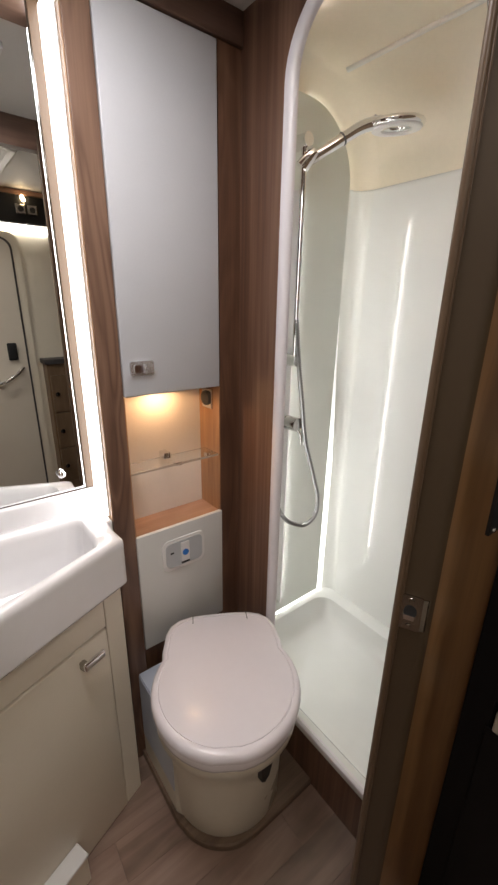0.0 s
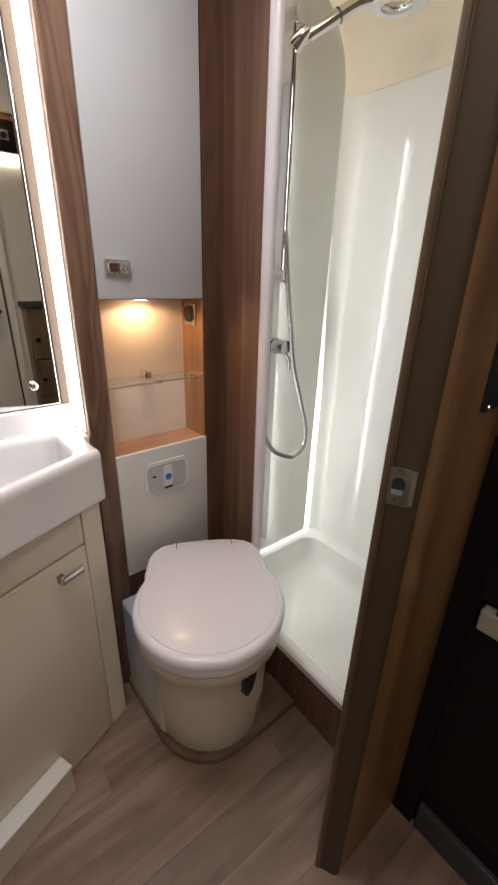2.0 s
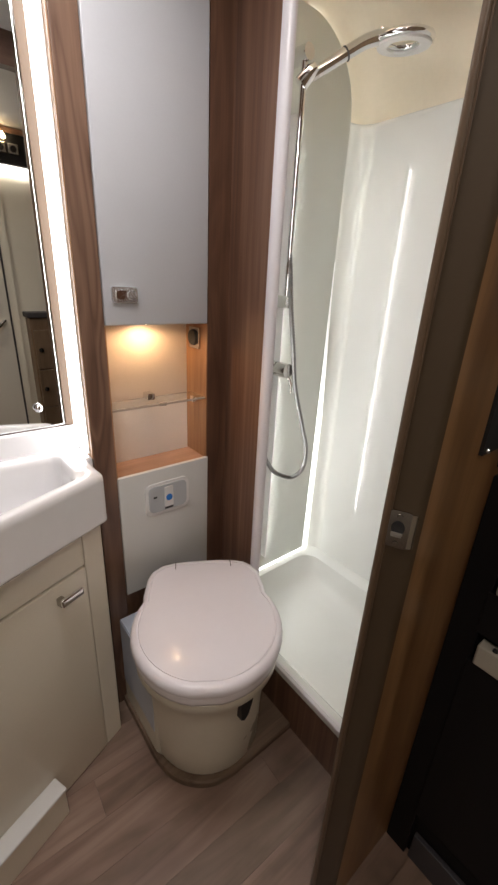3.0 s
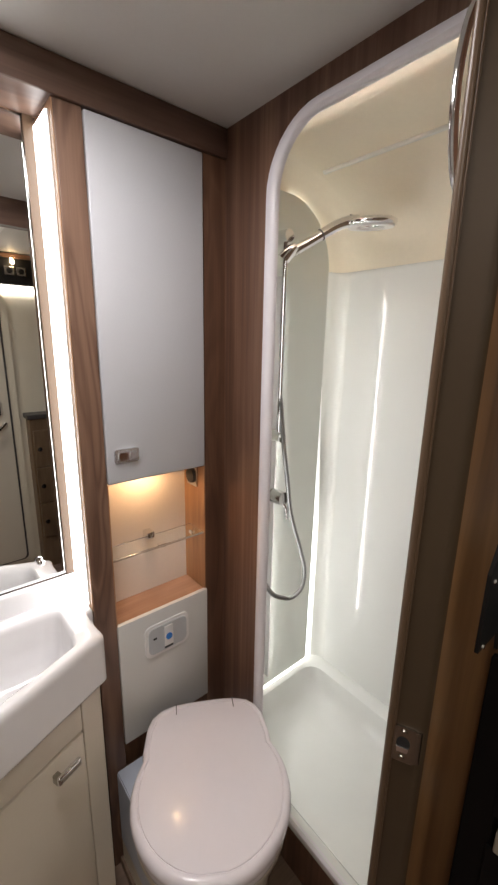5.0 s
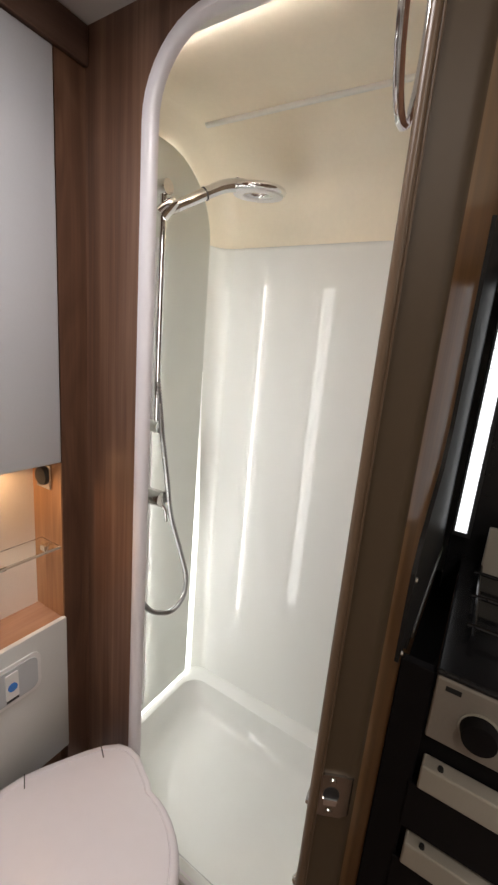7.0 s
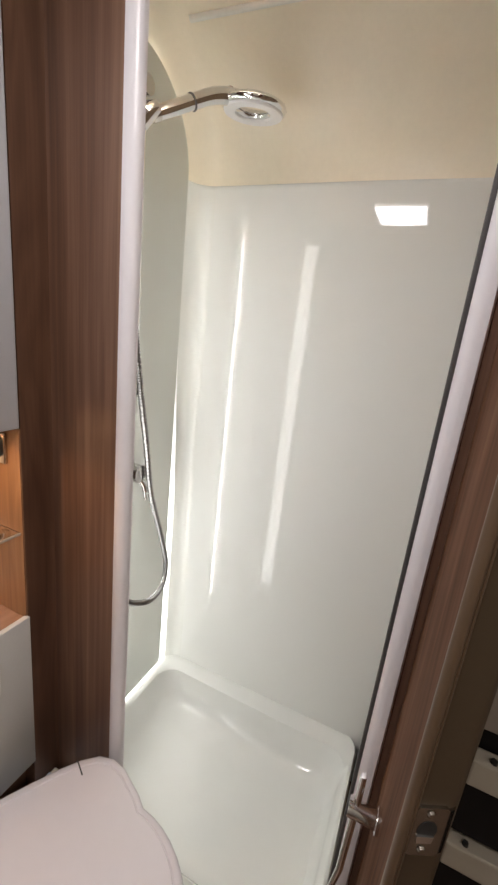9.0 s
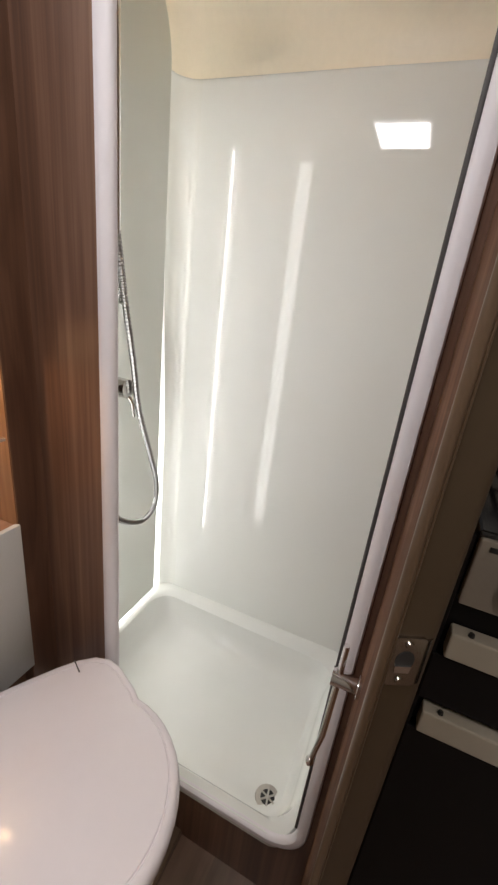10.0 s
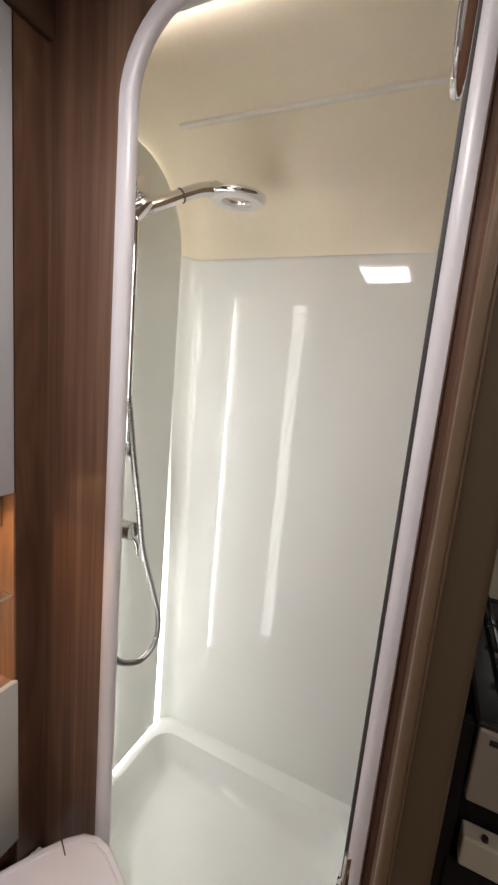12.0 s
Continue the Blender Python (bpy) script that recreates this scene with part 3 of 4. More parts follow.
part("rim", rod([(-0.205, 0.062, 1.1458), (-0.205, 0.062, 1.1435)], [0.026, 0.024], 24), CHROME, down, smooth=40)
part("lens", rod([(-0.205, 0.062, 1.1437), (-0.205, 0.062, 1.1426)], 0.017, 20), NICHE_GLOW, down)
vent = thing("niche_vent", (-0.067, 0.055, 1.10), "small round vent on a square nickel plate", "vent")
part("plate", box((-0.0725, 0.030, 1.078), (-0.0662, 0.080, 1.134), 0.002), NICKEL, vent)
part("opening", rod([(-0.0722, 0.055, 1.107), (-0.0790, 0.055, 1.107)], [0.0215, 0.0195], 26), BLACK, vent, "black round opening", smooth=40)

# mirror, side light
mirror = thing("wall_mirror", (-0.75, 0.108, 0.903), "large frameless mirror above the basin", "mirror")
part("silvered_face", turned_box((-0.384, 0.1065, 0), 0.75, (-0.72, 0.0, 0.904), (0.0, 0.005, 1.8885)), SILVER, mirror)
button = part("button", rod([(-0.465, 0.106, 0.955), (-0.465, 0.098, 0.955)], 0.0055, 14), NICKEL, mirror, "small round chrome button", smooth=40)
part("cap", rod([(-0.465, 0.0985, 0.955), (-0.465, 0.0955, 0.955), (-0.465, 0.0925, 0.955)], [0.0075, 0.009, 0.006], 18), CHROME, button, smooth=50)
side = thing("mirror_side_light", (-0.385, 0.07, 0.845), "tall glowing white light panel beside the mirror", "light")
part("housing", box((-0.3865, 0.019, 0.8500), (-0.3836, 0.1060, 1.874), 0.0006), WHITE, side)
part("diffuser", box((-0.3905, 0.0205, 0.8520), (-0.3866, 0.1055, 1.872), 0.0012), LAMP_WHITE, side, "glowing white diffuser")

# ---- vanity ----
TURN = 22.0
FRONT = Vector((-0.413, -0.060, 0))
ux, uy = -math.cos(radians(TURN)), -math.sin(radians(TURN))


def along(s, out, z):
    """A point s metres along the vanity's slanting front, so far out of it, at height z."""
    return (FRONT.x + s * ux + out * -uy, FRONT.y + s * uy + out * ux, z)


def front_box(s0, s1, o0, o1, z0, z1, bevel=0.0, seg=2):
    """A box in the front's own directions: along it, out of it, up."""
    bm = box((s0, o0, z0), (s1, o1, z1), bevel, seg)
    m = Matrix(((ux, -uy, 0, FRONT.x), (uy, ux, 0, FRONT.y), (0, 0, 1, 0), (0, 0, 0, 1)))
    bmesh.ops.transform(bm, matrix=m, verts=bm.verts)
    return bm


vanity = thing("vanity_unit", (-0.6, 0.0, 0.0), "cream washbasin cabinet with a slanting front", "cabinet")
end = along(0.90, 0, 0)
body = [(FRONT.x, FRONT.y), (end[0], end[1]), (end[0], 0.10), (-0.383, 0.10), (-0.383, 0.0)]
part("body", prism(body, "z", 0.0, 0.695), VANITY, vanity)
# dark sheet over the body that paints the shade in the door gaps
part("reveal", front_box(0.050, 0.75, 0.0005, 0.006, 0.002, 0.70), DARK_SEAL_GAP, vanity, "dark sheet standing in for shade in the door gaps")
part("rail", front_box(0.053, 0.75, 0.0062, 0.018, 0.6325, 0.742, 0.0015), VANITY, vanity)
vdoor = part("door", front_box(0.0535, 0.42, 0.0062, 0.020, 0.004, 0.627, 0.003, 3), VANITY, vanity, smooth=40)
part("door", front_box(0.424, 0.75, 0.0062, 0.020, 0.004, 0.627, 0.003, 3), VANITY, vanity, smooth=40)
part("end_post", front_box(-0.002, 0.0495, 0.001, 0.0165, 0.0, 0.742, 0.002), VANITY, vanity)
part("handle", front_box(0.078, 0.134, 0.031, 0.041, 0.578, 0.598, 0.004, 3), CHROME, vdoor, "chrome bar handle", smooth=50)
part("handle_foot", front_box(0.120, 0.1345, 0.019, 0.036, 0.577, 0.597, 0.003, 2), STRIKE, vdoor, "nickel handle foot")
skirt = thing("floor_duct_box", (-0.66, -0.17, 0.0), "low white-topped heating duct box on the floor", "duct")
part("casing", front_box(0.212, 0.75, 0.0205, 0.062, 0.0, 0.091, 0.004), VANITY, skirt)
part("cover", front_box(0.210, 0.75, 0.0205, 0.065, 0.091, 0.100, 0.004, 3), WHITE, skirt, "white top cover", smooth=40)

# basin: outer skirt, rim, bowl
basin = thing("washbasin", (-0.6, -0.05, 0.73), "white moulded washbasin with deep bowl and wide apron", "basin")


def slab(s0, o0, x1, y1, z, r, taper=0.0):
    """A loop of the basin: slanting front edge, straight end and back."""
    a, b = Vector(along(s0, o0, z)), Vector(along(0.62, o0 + 0.02, z))
    pts = [a, b, Vector((b.x, y1, z)), Vector((x1, y1, z)), Vector((x1, a.y + 0.03, z))]
    out = []
    for i, p in enumerate(pts):
        q, n = pts[i - 1], pts[(i + 1) % 5]
        rr = min(r, (q - p).length * 0.45, (n - p).length * 0.45)
        p0, p1 = p + (q - p).normalized() * rr, p + (n - p).normalized() * rr
        for k in range(7):
            u = k / 6
            out.append((1 - u) ** 2 * p0 + 2 * u * (1 - u) * p + u * u * p1)
    return out


loops = [slab(-0.002, 0.020, -0.3995, 0.092, 0.722, 0.008), slab(-0.007, 0.036, -0.3975, 0.093, 0.724, 0.010), slab(-0.008, 0.040, -0.3965, 0.093, 0.730, 0.012), slab(-0.008, 0.0402, -0.3965, 0.093, 0.734, 0.012),
         slab(-0.008, 0.0408, -0.3965, 0.093, 0.827, 0.015), slab(-0.008, 0.041, -0.3965, 0.093, 0.832, 0.016), slab(-0.007, 0.0400, -0.3975, 0.093, 0.8400, 0.017), slab(-0.003, 0.0370, -0.4000, 0.092, 0.8460, 0.018), slab(0.004, 0.0320, -0.4050, 0.088, 0.8490, 0.020),
         slab(0.042, 0.0190, -0.4440, 0.062, 0.8490, 0.022), slab(0.046, 0.0140, -0.4470, 0.057, 0.8450, 0.026), slab(0.050, 0.0080, -0.4500, 0.053, 0.8320, 0.030), slab(0.056, 0.000, -0.4550, 0.049, 0.780, 0.034),
         slab(0.066, -0.010, -0.4620, 0.040, 0.735, 0.040), slab(0.088, -0.030, -0.480, 0.022, 0.714, 0.045), slab(0.120, -0.050, -0.500, 0.000, 0.708, 0.045)]
part("bowl", rings(loops, None, "last"), CERAMIC, basin, smooth=50)
part("end_shelf", box((-0.446, 0.003, 0.735), (-0.3825, 0.0872, 0.8460), 0.008, 3), CERAMIC, basin, smooth=40)
part("upstand", box((-1.05, 0.086, 0.835), (-0.3870, 0.1050, 0.9030), 0.006, 3), CERAMIC, basin, smooth=40)
part("waste", rod([(-0.640, -0.06, 0.7075), (-0.640, -0.06, 0.7115)], [0.024, 0.022], 24), CHROME, basin, "chrome waste ring", smooth=40)

# ---- toilet ----
TO = Vector((-0.14, -0.104, 0))
TF, TR = Vector((-0.49, -0.872, 0)).normalized(), Vector((0.872, -0.49, 0)).normalized()


def spot(f, r, z):
    return TO + TF * f + TR * r + Vector((0, 0, z))


def lid_loop(grow, z):
    """Outline of the lid: straight back, waist, round front."""
    half = [(-0.018, 0.0), (-0.0175, 0.045), (-0.0135, 0.085), (-0.003, 0.118), (0.018, 0.141), (0.048, 0.1525), (0.080, 0.1555), (0.106, 0.1585)]
    half += [(0.214 - 0.178 * math.cos(radians(a)), 0.178 * math.sin(radians(a))) for a in range(62, 181, 8)]
    pts = half + [(f, -r) for f, r in reversed(half[1:-1])]
    return [spot(0.19 + (f - 0.19) * grow, r * grow, z) for f, r in pts]


toilet = thing("cassette_toilet", (-0.24, -0.26, 0.022), "white plastic cassette toilet with the lid closed", "toilet")
lid = part("lid", rings([lid_loop(0.985, 0.4725), lid_loop(1.0, 0.4745), lid_loop(1.004, 0.480), lid_loop(1.002, 0.486), lid_loop(0.992, 0.4925), lid_loop(0.972, 0.4968), lid_loop(0.945, 0.4988), lid_loop(0.920, 0.4995), lid_loop(0.914, 0.4976), lid_loop(0.906, 0.4976), lid_loop(0.900, 0.4997), lid_loop(0.80, 0.5020), lid_loop(0.65, 0.5042), lid_loop(0.5, 0.5056), lid_loop(0.35, 0.5065), lid_loop(0.2, 0.5070), lid_loop(0.08, 0.5072)]), LID, toilet, "closed pale lid with an inset rim line", smooth=40)
part("seat", rings([lid_loop(0.93, 0.440), lid_loop(0.972, 0.446), lid_loop(0.985, 0.456), lid_loop(0.980, 0.468), lid_loop(0.95, 0.4715)]), LID, toilet, smooth=40)
for r in (-0.077, 0.077):
    edge = [(-0.0165, 0.4870), (-0.0150, 0.4935), (-0.0080, 0.4990), (0.0, 0.5006), (0.024, 0.5030), (0.024, 0.4950)]
    part("hinge_slit", rings([[spot(f, r + s, z) for f, z in edge] for s in (-0.0011, 0.0011)]), DARK_SEAL_GAP, lid, "thin dark hinge slit")


def bowl_loop(u, rad, z, n=40):
    """A round section; u slides its centre from the foot to below the lid."""
    c = Vector((-0.196, -0.215, 0)).lerp(Vector((-0.240, -0.283, 0)), u)
    return [(c.x + rad * math.cos(2 * math.pi * k / n), c.y + rad * math.sin(2 * math.pi * k / n), z) for k in range(n)]


part("pedestal", rings([bowl_loop(0.0, 0.150, 0.0225), bowl_loop(0.0, 0.154, 0.030), bowl_loop(0.08, 0.154, 0.12), bowl_loop(0.35, 0.154, 0.26), bowl_loop(0.68, 0.155, 0.375), bowl_loop(0.72, 0.157, 0.385), bowl_loop(0.86, 0.167, 0.394), bowl_loop(1.0, 0.173, 0.410), bowl_loop(1.0, 0.174, 0.436), bowl_loop(1.0, 0.165, 0.442)]), BOWL, toilet, smooth=45)
house = [(-0.357, -0.004), (-0.357, -0.21), (-0.33, -0.26), (-0.20, -0.26), (-0.06, -0.22), (-0.03, -0.15), (-0.012, -0.10), (-0.012, -0.004)]
part("cassette_housing", rings([[(x, y, 0.022) for x, y in house], [(x, y, 0.324) for x, y in house], [(x + (0.004 if x < -0.2 else -0.004), y, 0.328) for x, y in house]]), BOWL, toilet, "cream plastic cassette housing")
shoulder = [(-0.356, -0.004), (-0.356, -0.19), (-0.20, -0.20), (-0.03, -0.10), (-0.03, -0.004)]
part("shoulder", prism(shoulder, "z", 0.3275, 0.333), BLUE_GREY, toilet, "bluish film on the housing top")
part("side_film", box((-0.3592, -0.205, 0.10), (-0.3568, -0.006, 0.331), 0.001), BLUE_GREY, toilet, "bluish film on the housing side")
a0 = radians(35)
c = Vector((-0.2275, -0.2562, 0.315)) + (TF * math.cos(a0) + TR * math.sin(a0)) * 0.1535
side_way = (TF * -math.sin(a0) + TR * math.cos(a0)).normalized()
out_way = (TF * math.cos(a0) + TR * math.sin(a0)).normalized()
tear = [(-0.020, 0.04), (0.020, 0.04), (0.019, 0.0), (0.012, -0.043), (0.0, -0.055), (-0.012, -0.043), (-0.019, 0.0)]
part("handle_recess", rings([[c + side_way * p + Vector((0, 0, q)) + out_way * (d + q * 0.08) for p, q in tear] for d in (-0.02, 0.0035)]), BLACK, toilet, "dark drop-shaped handle recess")
plinth = [(-0.366, 0.0), (-0.366, -0.225), (-0.350, -0.285), (-0.315, -0.335), (-0.265, -0.368), (-0.21, -0.378), (-0.002, -0.378), (-0.002, 0.0)]
plinth = [plinth[0]] + [(p.x, p.y) for p in curve_points([(x, y, 0) for x, y in plinth[1:6]], 6)] + plinth[6:]
tagged(part("toilet_plinth", rings([[(x, y, 0.0) for x, y in plinth], [(x, y, 0.018) for x, y in plinth], [(x * 0.995, y * 0.99, 0.022) for x, y in plinth]]), PLINTH), "low brown wood-look plinth under the toilet", "plinth")

# ---- shower fittings ----
RX, RY = 0.170, -0.040
rail = thing("shower_rail", (RX, RY, 1.2), "slim chrome shower rail on the side panel", "shower rail")
part("bar", rod([(RX, RY, 1.19), (RX, RY, 1.755)], 0.0075, 14), CHROME, rail, smooth=50)
for z in (1.205, 1.745):
    part("bracket", rod([(RX, LEFT, z), (RX, RY + 0.012, z), (RX, RY - 0.014, z)], [0.019, 0.017, 0.016], 20), CHROME, rail, "chrome wall bracket", smooth=40)
part("holder", rod([(RX - 0.002, RY + 0.006, 1.688), (RX + 0.012, RY - 0.008, 1.712), (RX + 0.022, RY - 0.016, 1.722)], [0.018, 0.016, 0.011], 16), CHROME, rail, smooth=40)
mix = thing("shower_mixer", (0.165, LEFT, 1.02), "chrome shower mixer valve with small lever", "mixer tap")
part("body", rod([(0.166, LEFT, 1.016), (0.168, 0.0, 1.016), (0.169, -0.022, 1.016)], [0.026, 0.024, 0.021], 24), CHROME, mix, smooth=40)
part("dial", rod([(0.169, -0.022, 1.016), (0.169, -0.030, 1.016), (0.172, -0.068, 1.016)], [0.018, 0.0215, 0.0205], 24), NICKEL, mix, smooth=40)
part("lever", rod(curve_points([(0.176, -0.062, 1.000), (0.184, -0.068, 0.982), (0.188, -0.070, 0.950)]), [0.006] * 15 + [0.004] * 6, 10), CHROME, mix, smooth=50)

head = thing("hand_shower", (0.20, -0.03, 1.71), "chrome ring-shaped hand shower head on its holder", "shower head")
hc = Vector((0.366, -0.163, 1.788))
grip = curve_points([(0.184, -0.040, 1.704), (0.222, -0.065, 1.731), (0.262, -0.091, 1.760), (0.292, -0.111, 1.780), (0.320, -0.130, 1.791), (0.338, -0.142, 1.792)])
part("grip", rod(grip, [0.0122 + 0.0040 * k / (len(grip) - 1) for k in range(len(grip))], 18), CHROME, head, smooth=50)
part("hose_nut", rod([(0.190, -0.044, 1.7085), (0.201, -0.0515, 1.7165)], 0.0138, 12), NICKEL, head, "nickel hose nut", smooth=40)
part("dark_ring", rod([(0.186, -0.0415, 1.7055), (0.1905, -0.0444, 1.7088)], 0.0118, 14), DARK_SEAL_GAP, head)
part("collar", rod([(0.2545, -0.0862, 1.7545), (0.2565, -0.0875, 1.756)], 0.0152, 16), DARK_SEAL_GAP, head)
reach = Vector((0.77, -0.63, 0))
tilt = Matrix.Rotation(radians(6), 3, reach) @ Matrix.Rotation(radians(2), 3, reach.cross(Vector((0, 0, 1))))


def torus(c, R, prof, turn, n=40):
    loops = []
    for k in range(n + 1):
        a = 2 * math.pi * k / n
        d = Vector((math.cos(a), math.sin(a), 0))
        loops.append([c + turn @ (d * (R + p) + Vector((0, 0, q))) for p, q in prof])
    bm = rings(loops, None, False)
    bmesh.ops.remove_doubles(bm, verts=bm.verts, dist=1e-5)
    return bm


part("ring", torus(hc, 0.049, [(0.0195 * math.cos(radians(a)), 0.0105 * math.sin(radians(a)) + 0.002) for a in range(0, 360, 30)], tilt), CHROME, head, smooth=60)
part("spray_face", torus(hc, 0.049, [(-0.013, -0.0065), (0.013, -0.0065), (0.011, -0.0105), (-0.011, -0.0105)], tilt), WHITE, head, "pale spray ring", smooth=40)
part("button", rod([(0.3185, -0.131, 1.800), (0.319, -0.1335, 1.806)], 0.006, 12), CHROME, head, smooth=50)

hose = thing("shower_hose", (0.18, -0.02, 0.70), "ribbed chrome shower hose hanging in a loop", "hose")
knots = [(RX, RY + 0.002, 1.34), (RX, RY - 0.012, 1.25), (0.169, -0.064, 1.18), (0.178, -0.075, 1.08), (0.200, -0.075, 0.965), (0.246, -0.075, 0.84), (0.276, -0.075, 0.750), (0.272, -0.075, 0.685), (0.236, -0.073, 0.660), (0.193, -0.070, 0.669), (0.140, -0.060, 0.708), (0.115, -0.035, 0.79), (0.130, -0.02, 0.92), (0.148, -0.012, 0.992)]
line = curve_points(knots, 26)
part("tube", rod(line, [0.0074 if k % 2 else 0.0062 for k in range(len(line))], 10), HOSE, hose, smooth=20)

# towel ring and paper holder on the partition
ring = thing("towel_ring", (-0.115, -0.64, 1.80), "chrome oval towel ring on the partition", "towel ring")
part("rose", rod([(-0.115, -0.664, 1.828), (-0.115, -0.616, 1.828)], [0.018, 0.012], 18), CHROME, ring, smooth=40)
part("loop", rod([(-0.115 + 0.046 * math.cos(radians(a)), -0.624, 1.732 + 0.097 * math.sin(radians(a))) for a in range(0, 361, 12)], 0.0052, 10), CHROME, ring, smooth=60)
roll = thing("paper_holder", (-0.07, -0.64, 0.76), "chrome toilet paper holder with long thin rod", "paper holder")
part("mount", rod([(-0.083, -0.6642, 0.770), (-0.083, -0.660, 0.770), (-0.083, -0.659, 0.770), (-0.083, -0.642, 0.771), (-0.083, -0.625, 0.771)], [0.0155, 0.0155, 0.0115, 0.0115, 0.0125], 22), CHROME, roll, smooth=40)
part("rod", rod([(-0.086, -0.634, 0.832), (-0.083, -0.634, 0.771), (-0.078, -0.632, 0.650), (-0.0742, -0.624, 0.580)], [0.0040, 0.0046, 0.0046, 0.0040], 10), CHROME, roll, smooth=50)
part("rod_end", rod([(-0.0742, -0.6245, 0.586), (-0.0745, -0.6235, 0.579), (-0.0747, -0.6225, 0.572)], [0.0050, 0.0072, 0.0045], 12), CHROME, roll, smooth=50)

# strike plate on the jamb face
latch = thing("door_strike", (-0.197, -0.69, 0.95), "chrome door strike plate with a turned lip", "strike plate")
face_u, face_n = Vector((0.0120, -0.0245, 0)).normalized(), Vector((-0.0245, -0.0120, 0)).normalized()
face_o = Vector((-0.2130, -0.6715, 0))


def on_face(u, out, z):
    """A point of the slanting jamb face: along it, out of it, up."""
    return face_o + face_u * u + face_n * out + Vector((0, 0, z))


plate_edge = rounded(-0.0012, 0.931, 0.0255, 0.986, (0.003,) * 4, 4)
part("plate", rings([[on_face(u, d, z) for u, z in plate_edge] for d in (-0.002, 0.0028)]), STRIKE, latch)
lip = [(0.0245, 0.0028), (0.0305, 0.0014), (0.0345, -0.0030), (0.0370, -0.0090), (0.0352, -0.0095), (0.0328, -0.0036), (0.0298, -0.0002), (0.0245, 0.0008)]
part("lip", rings([[on_face(u, d, z) for u, d in lip] for z in (0.933, 0.984)]), STRIKE, latch, "turned-out chrome lip", smooth=50)
part("hole", rings([[on_face(0.011 + 0.0085 * math.cos(radians(a)), d, 0.961 + 0.0105 * math.sin(radians(a))) for a in range(0, 360, 18)] for d in (0.0020, 0.0033)]), BLACK, latch, "dark bolt hole")
part("bolt_edge", rings([[on_face(u, d, z) for u, z in ((0.004, 0.9475), (0.017, 0.9475), (0.018, 0.9550), (0.003, 0.9550))] for d in (0.0025, 0.0042)]), CHROME, latch)
for z in (0.938, 0.979):
    part("screw", rod([on_face(0.011, 0.0024, z), on_face(0.011, 0.0048, z)], [0.0040, 0.003], 14), STRIKE, latch, smooth=40)

# ---- kitchen beside the partition ----
KX = 0.012
unit = thing("kitchen_unit", (0.3, -1.0, 0.0), "black kitchen unit with pale drawer strips", "kitchen unit")
part("body", box((KX + 0.02, -1.60, 0.0), (0.55, -0.7042, 0.885)), DARK_UNIT, unit)
part("end_panel", box((KX + 0.004, -0.752, 0.0), (KX + 0.02, -0.7042, 0.985), 0.002), DARK_UNIT, unit)
for z0, z1 in ((0.70, 0.838), (0.16, 0.686)):
    d = part("drawer", box((KX, -1.34, z0), (KX + 0.018, -0.748, z1 - 0.05), 0.002), DARK_UNIT, unit)
    part("drawer_strip", box((KX - 0.010, -1.34, z1 - 0.043), (KX + 0.016, -0.760, z1), 0.003), HANDLE_STRIP, d, "pale grey handle strip")
    part("push_button", rod([(KX - 0.001, -0.785, z1 - 0.001), (KX - 0.001, -0.785, z1 + 0.005)], [0.0045, 0.0035], 12), BLACK, d, smooth=40)
part("toe_kick", box((KX + 0.006, -1.34, 0.0), (KX + 0.0195, -0.760, 0.085), 0.002), TOE_KICK, unit, "dark bluish-grey toe board")
cooker = thing("cooker", (0.3, -1.05, 0.86), "silver-fronted gas cooker with black hob", "cooker")
part("hob", box((KX, -1.34, 0.983), (0.54, -0.752, 0.996), 0.004), ENAMEL, cooker)
part("carcass", box((KX + 0.013, -1.34, 0.886), (0.54, -0.754, 0.983)), ENAMEL, cooker)
fascia = part("fascia", box((KX - 0.004, -1.34, 0.884), (KX + 0.012, -0.755, 0.988), 0.003), COOKER, cooker, "silver control fascia")
for y in (-0.818, -0.93, -1.045):
    part("knob_dial", rod([(KX - 0.004, y, 0.932), (KX - 0.006, y, 0.932)], 0.0270, 24), HANDLE_STRIP, fascia)
    part("knob", rod([(KX - 0.005, y, 0.932), (KX - 0.022, y, 0.932)], [0.0245, 0.0215], 24), DARK_UNIT, fascia, "round black knob", smooth=40)
part("mark", box((KX - 0.0055, -0.788, 0.972), (KX - 0.0035, -0.768, 0.979)), BLACK, fascia)
for x in (0.12, 0.22, 0.32):
    part("grate", rod([(x, -1.2, 1.016), (x, -0.78, 1.016)], 0.004, 8), ENAMEL, cooker)
for y in (-0.79, -0.9, -1.0):
    part("grate", rod([(0.09, y, 1.014), (0.40, y, 1.014)], 0.004, 8), ENAMEL, cooker)
part("towel_bar", box((0.36, -1.3, 0.996), (0.375, -0.79, 1.10), 0.003), HANDLE_STRIP, cooker, "pale raised lid edge")
guard = thing("heat_guard", (0.1, -0.71, 0.985), "black metal heat guard screwed to the partition", "heat guard")
part("plate", prism([(-0.070, 1.040), (-0.070, 1.165), (-0.050, 1.205), (0.035, 1.275), (0.060, 1.33), (0.060, 1.60), (0.43, 1.60), (0.43, 0.999), (0.02, 0.999), (0.012, 1.040)], "y", -0.7090, -0.7037), BLACK, guard)
part("edge_strip", box((0.05, -0.7125, 1.000), (0.40, -0.7090, 1.016), 0.001), STEEL, guard, "bare metal edge strip")
for x, z in ((-0.055, 1.045), (-0.052, 1.150)):
    part("rivet", rod([(x, -0.7088, z), (x, -0.7115, z)], [0.004, 0.003], 10), CHROME, guard, smooth=40)
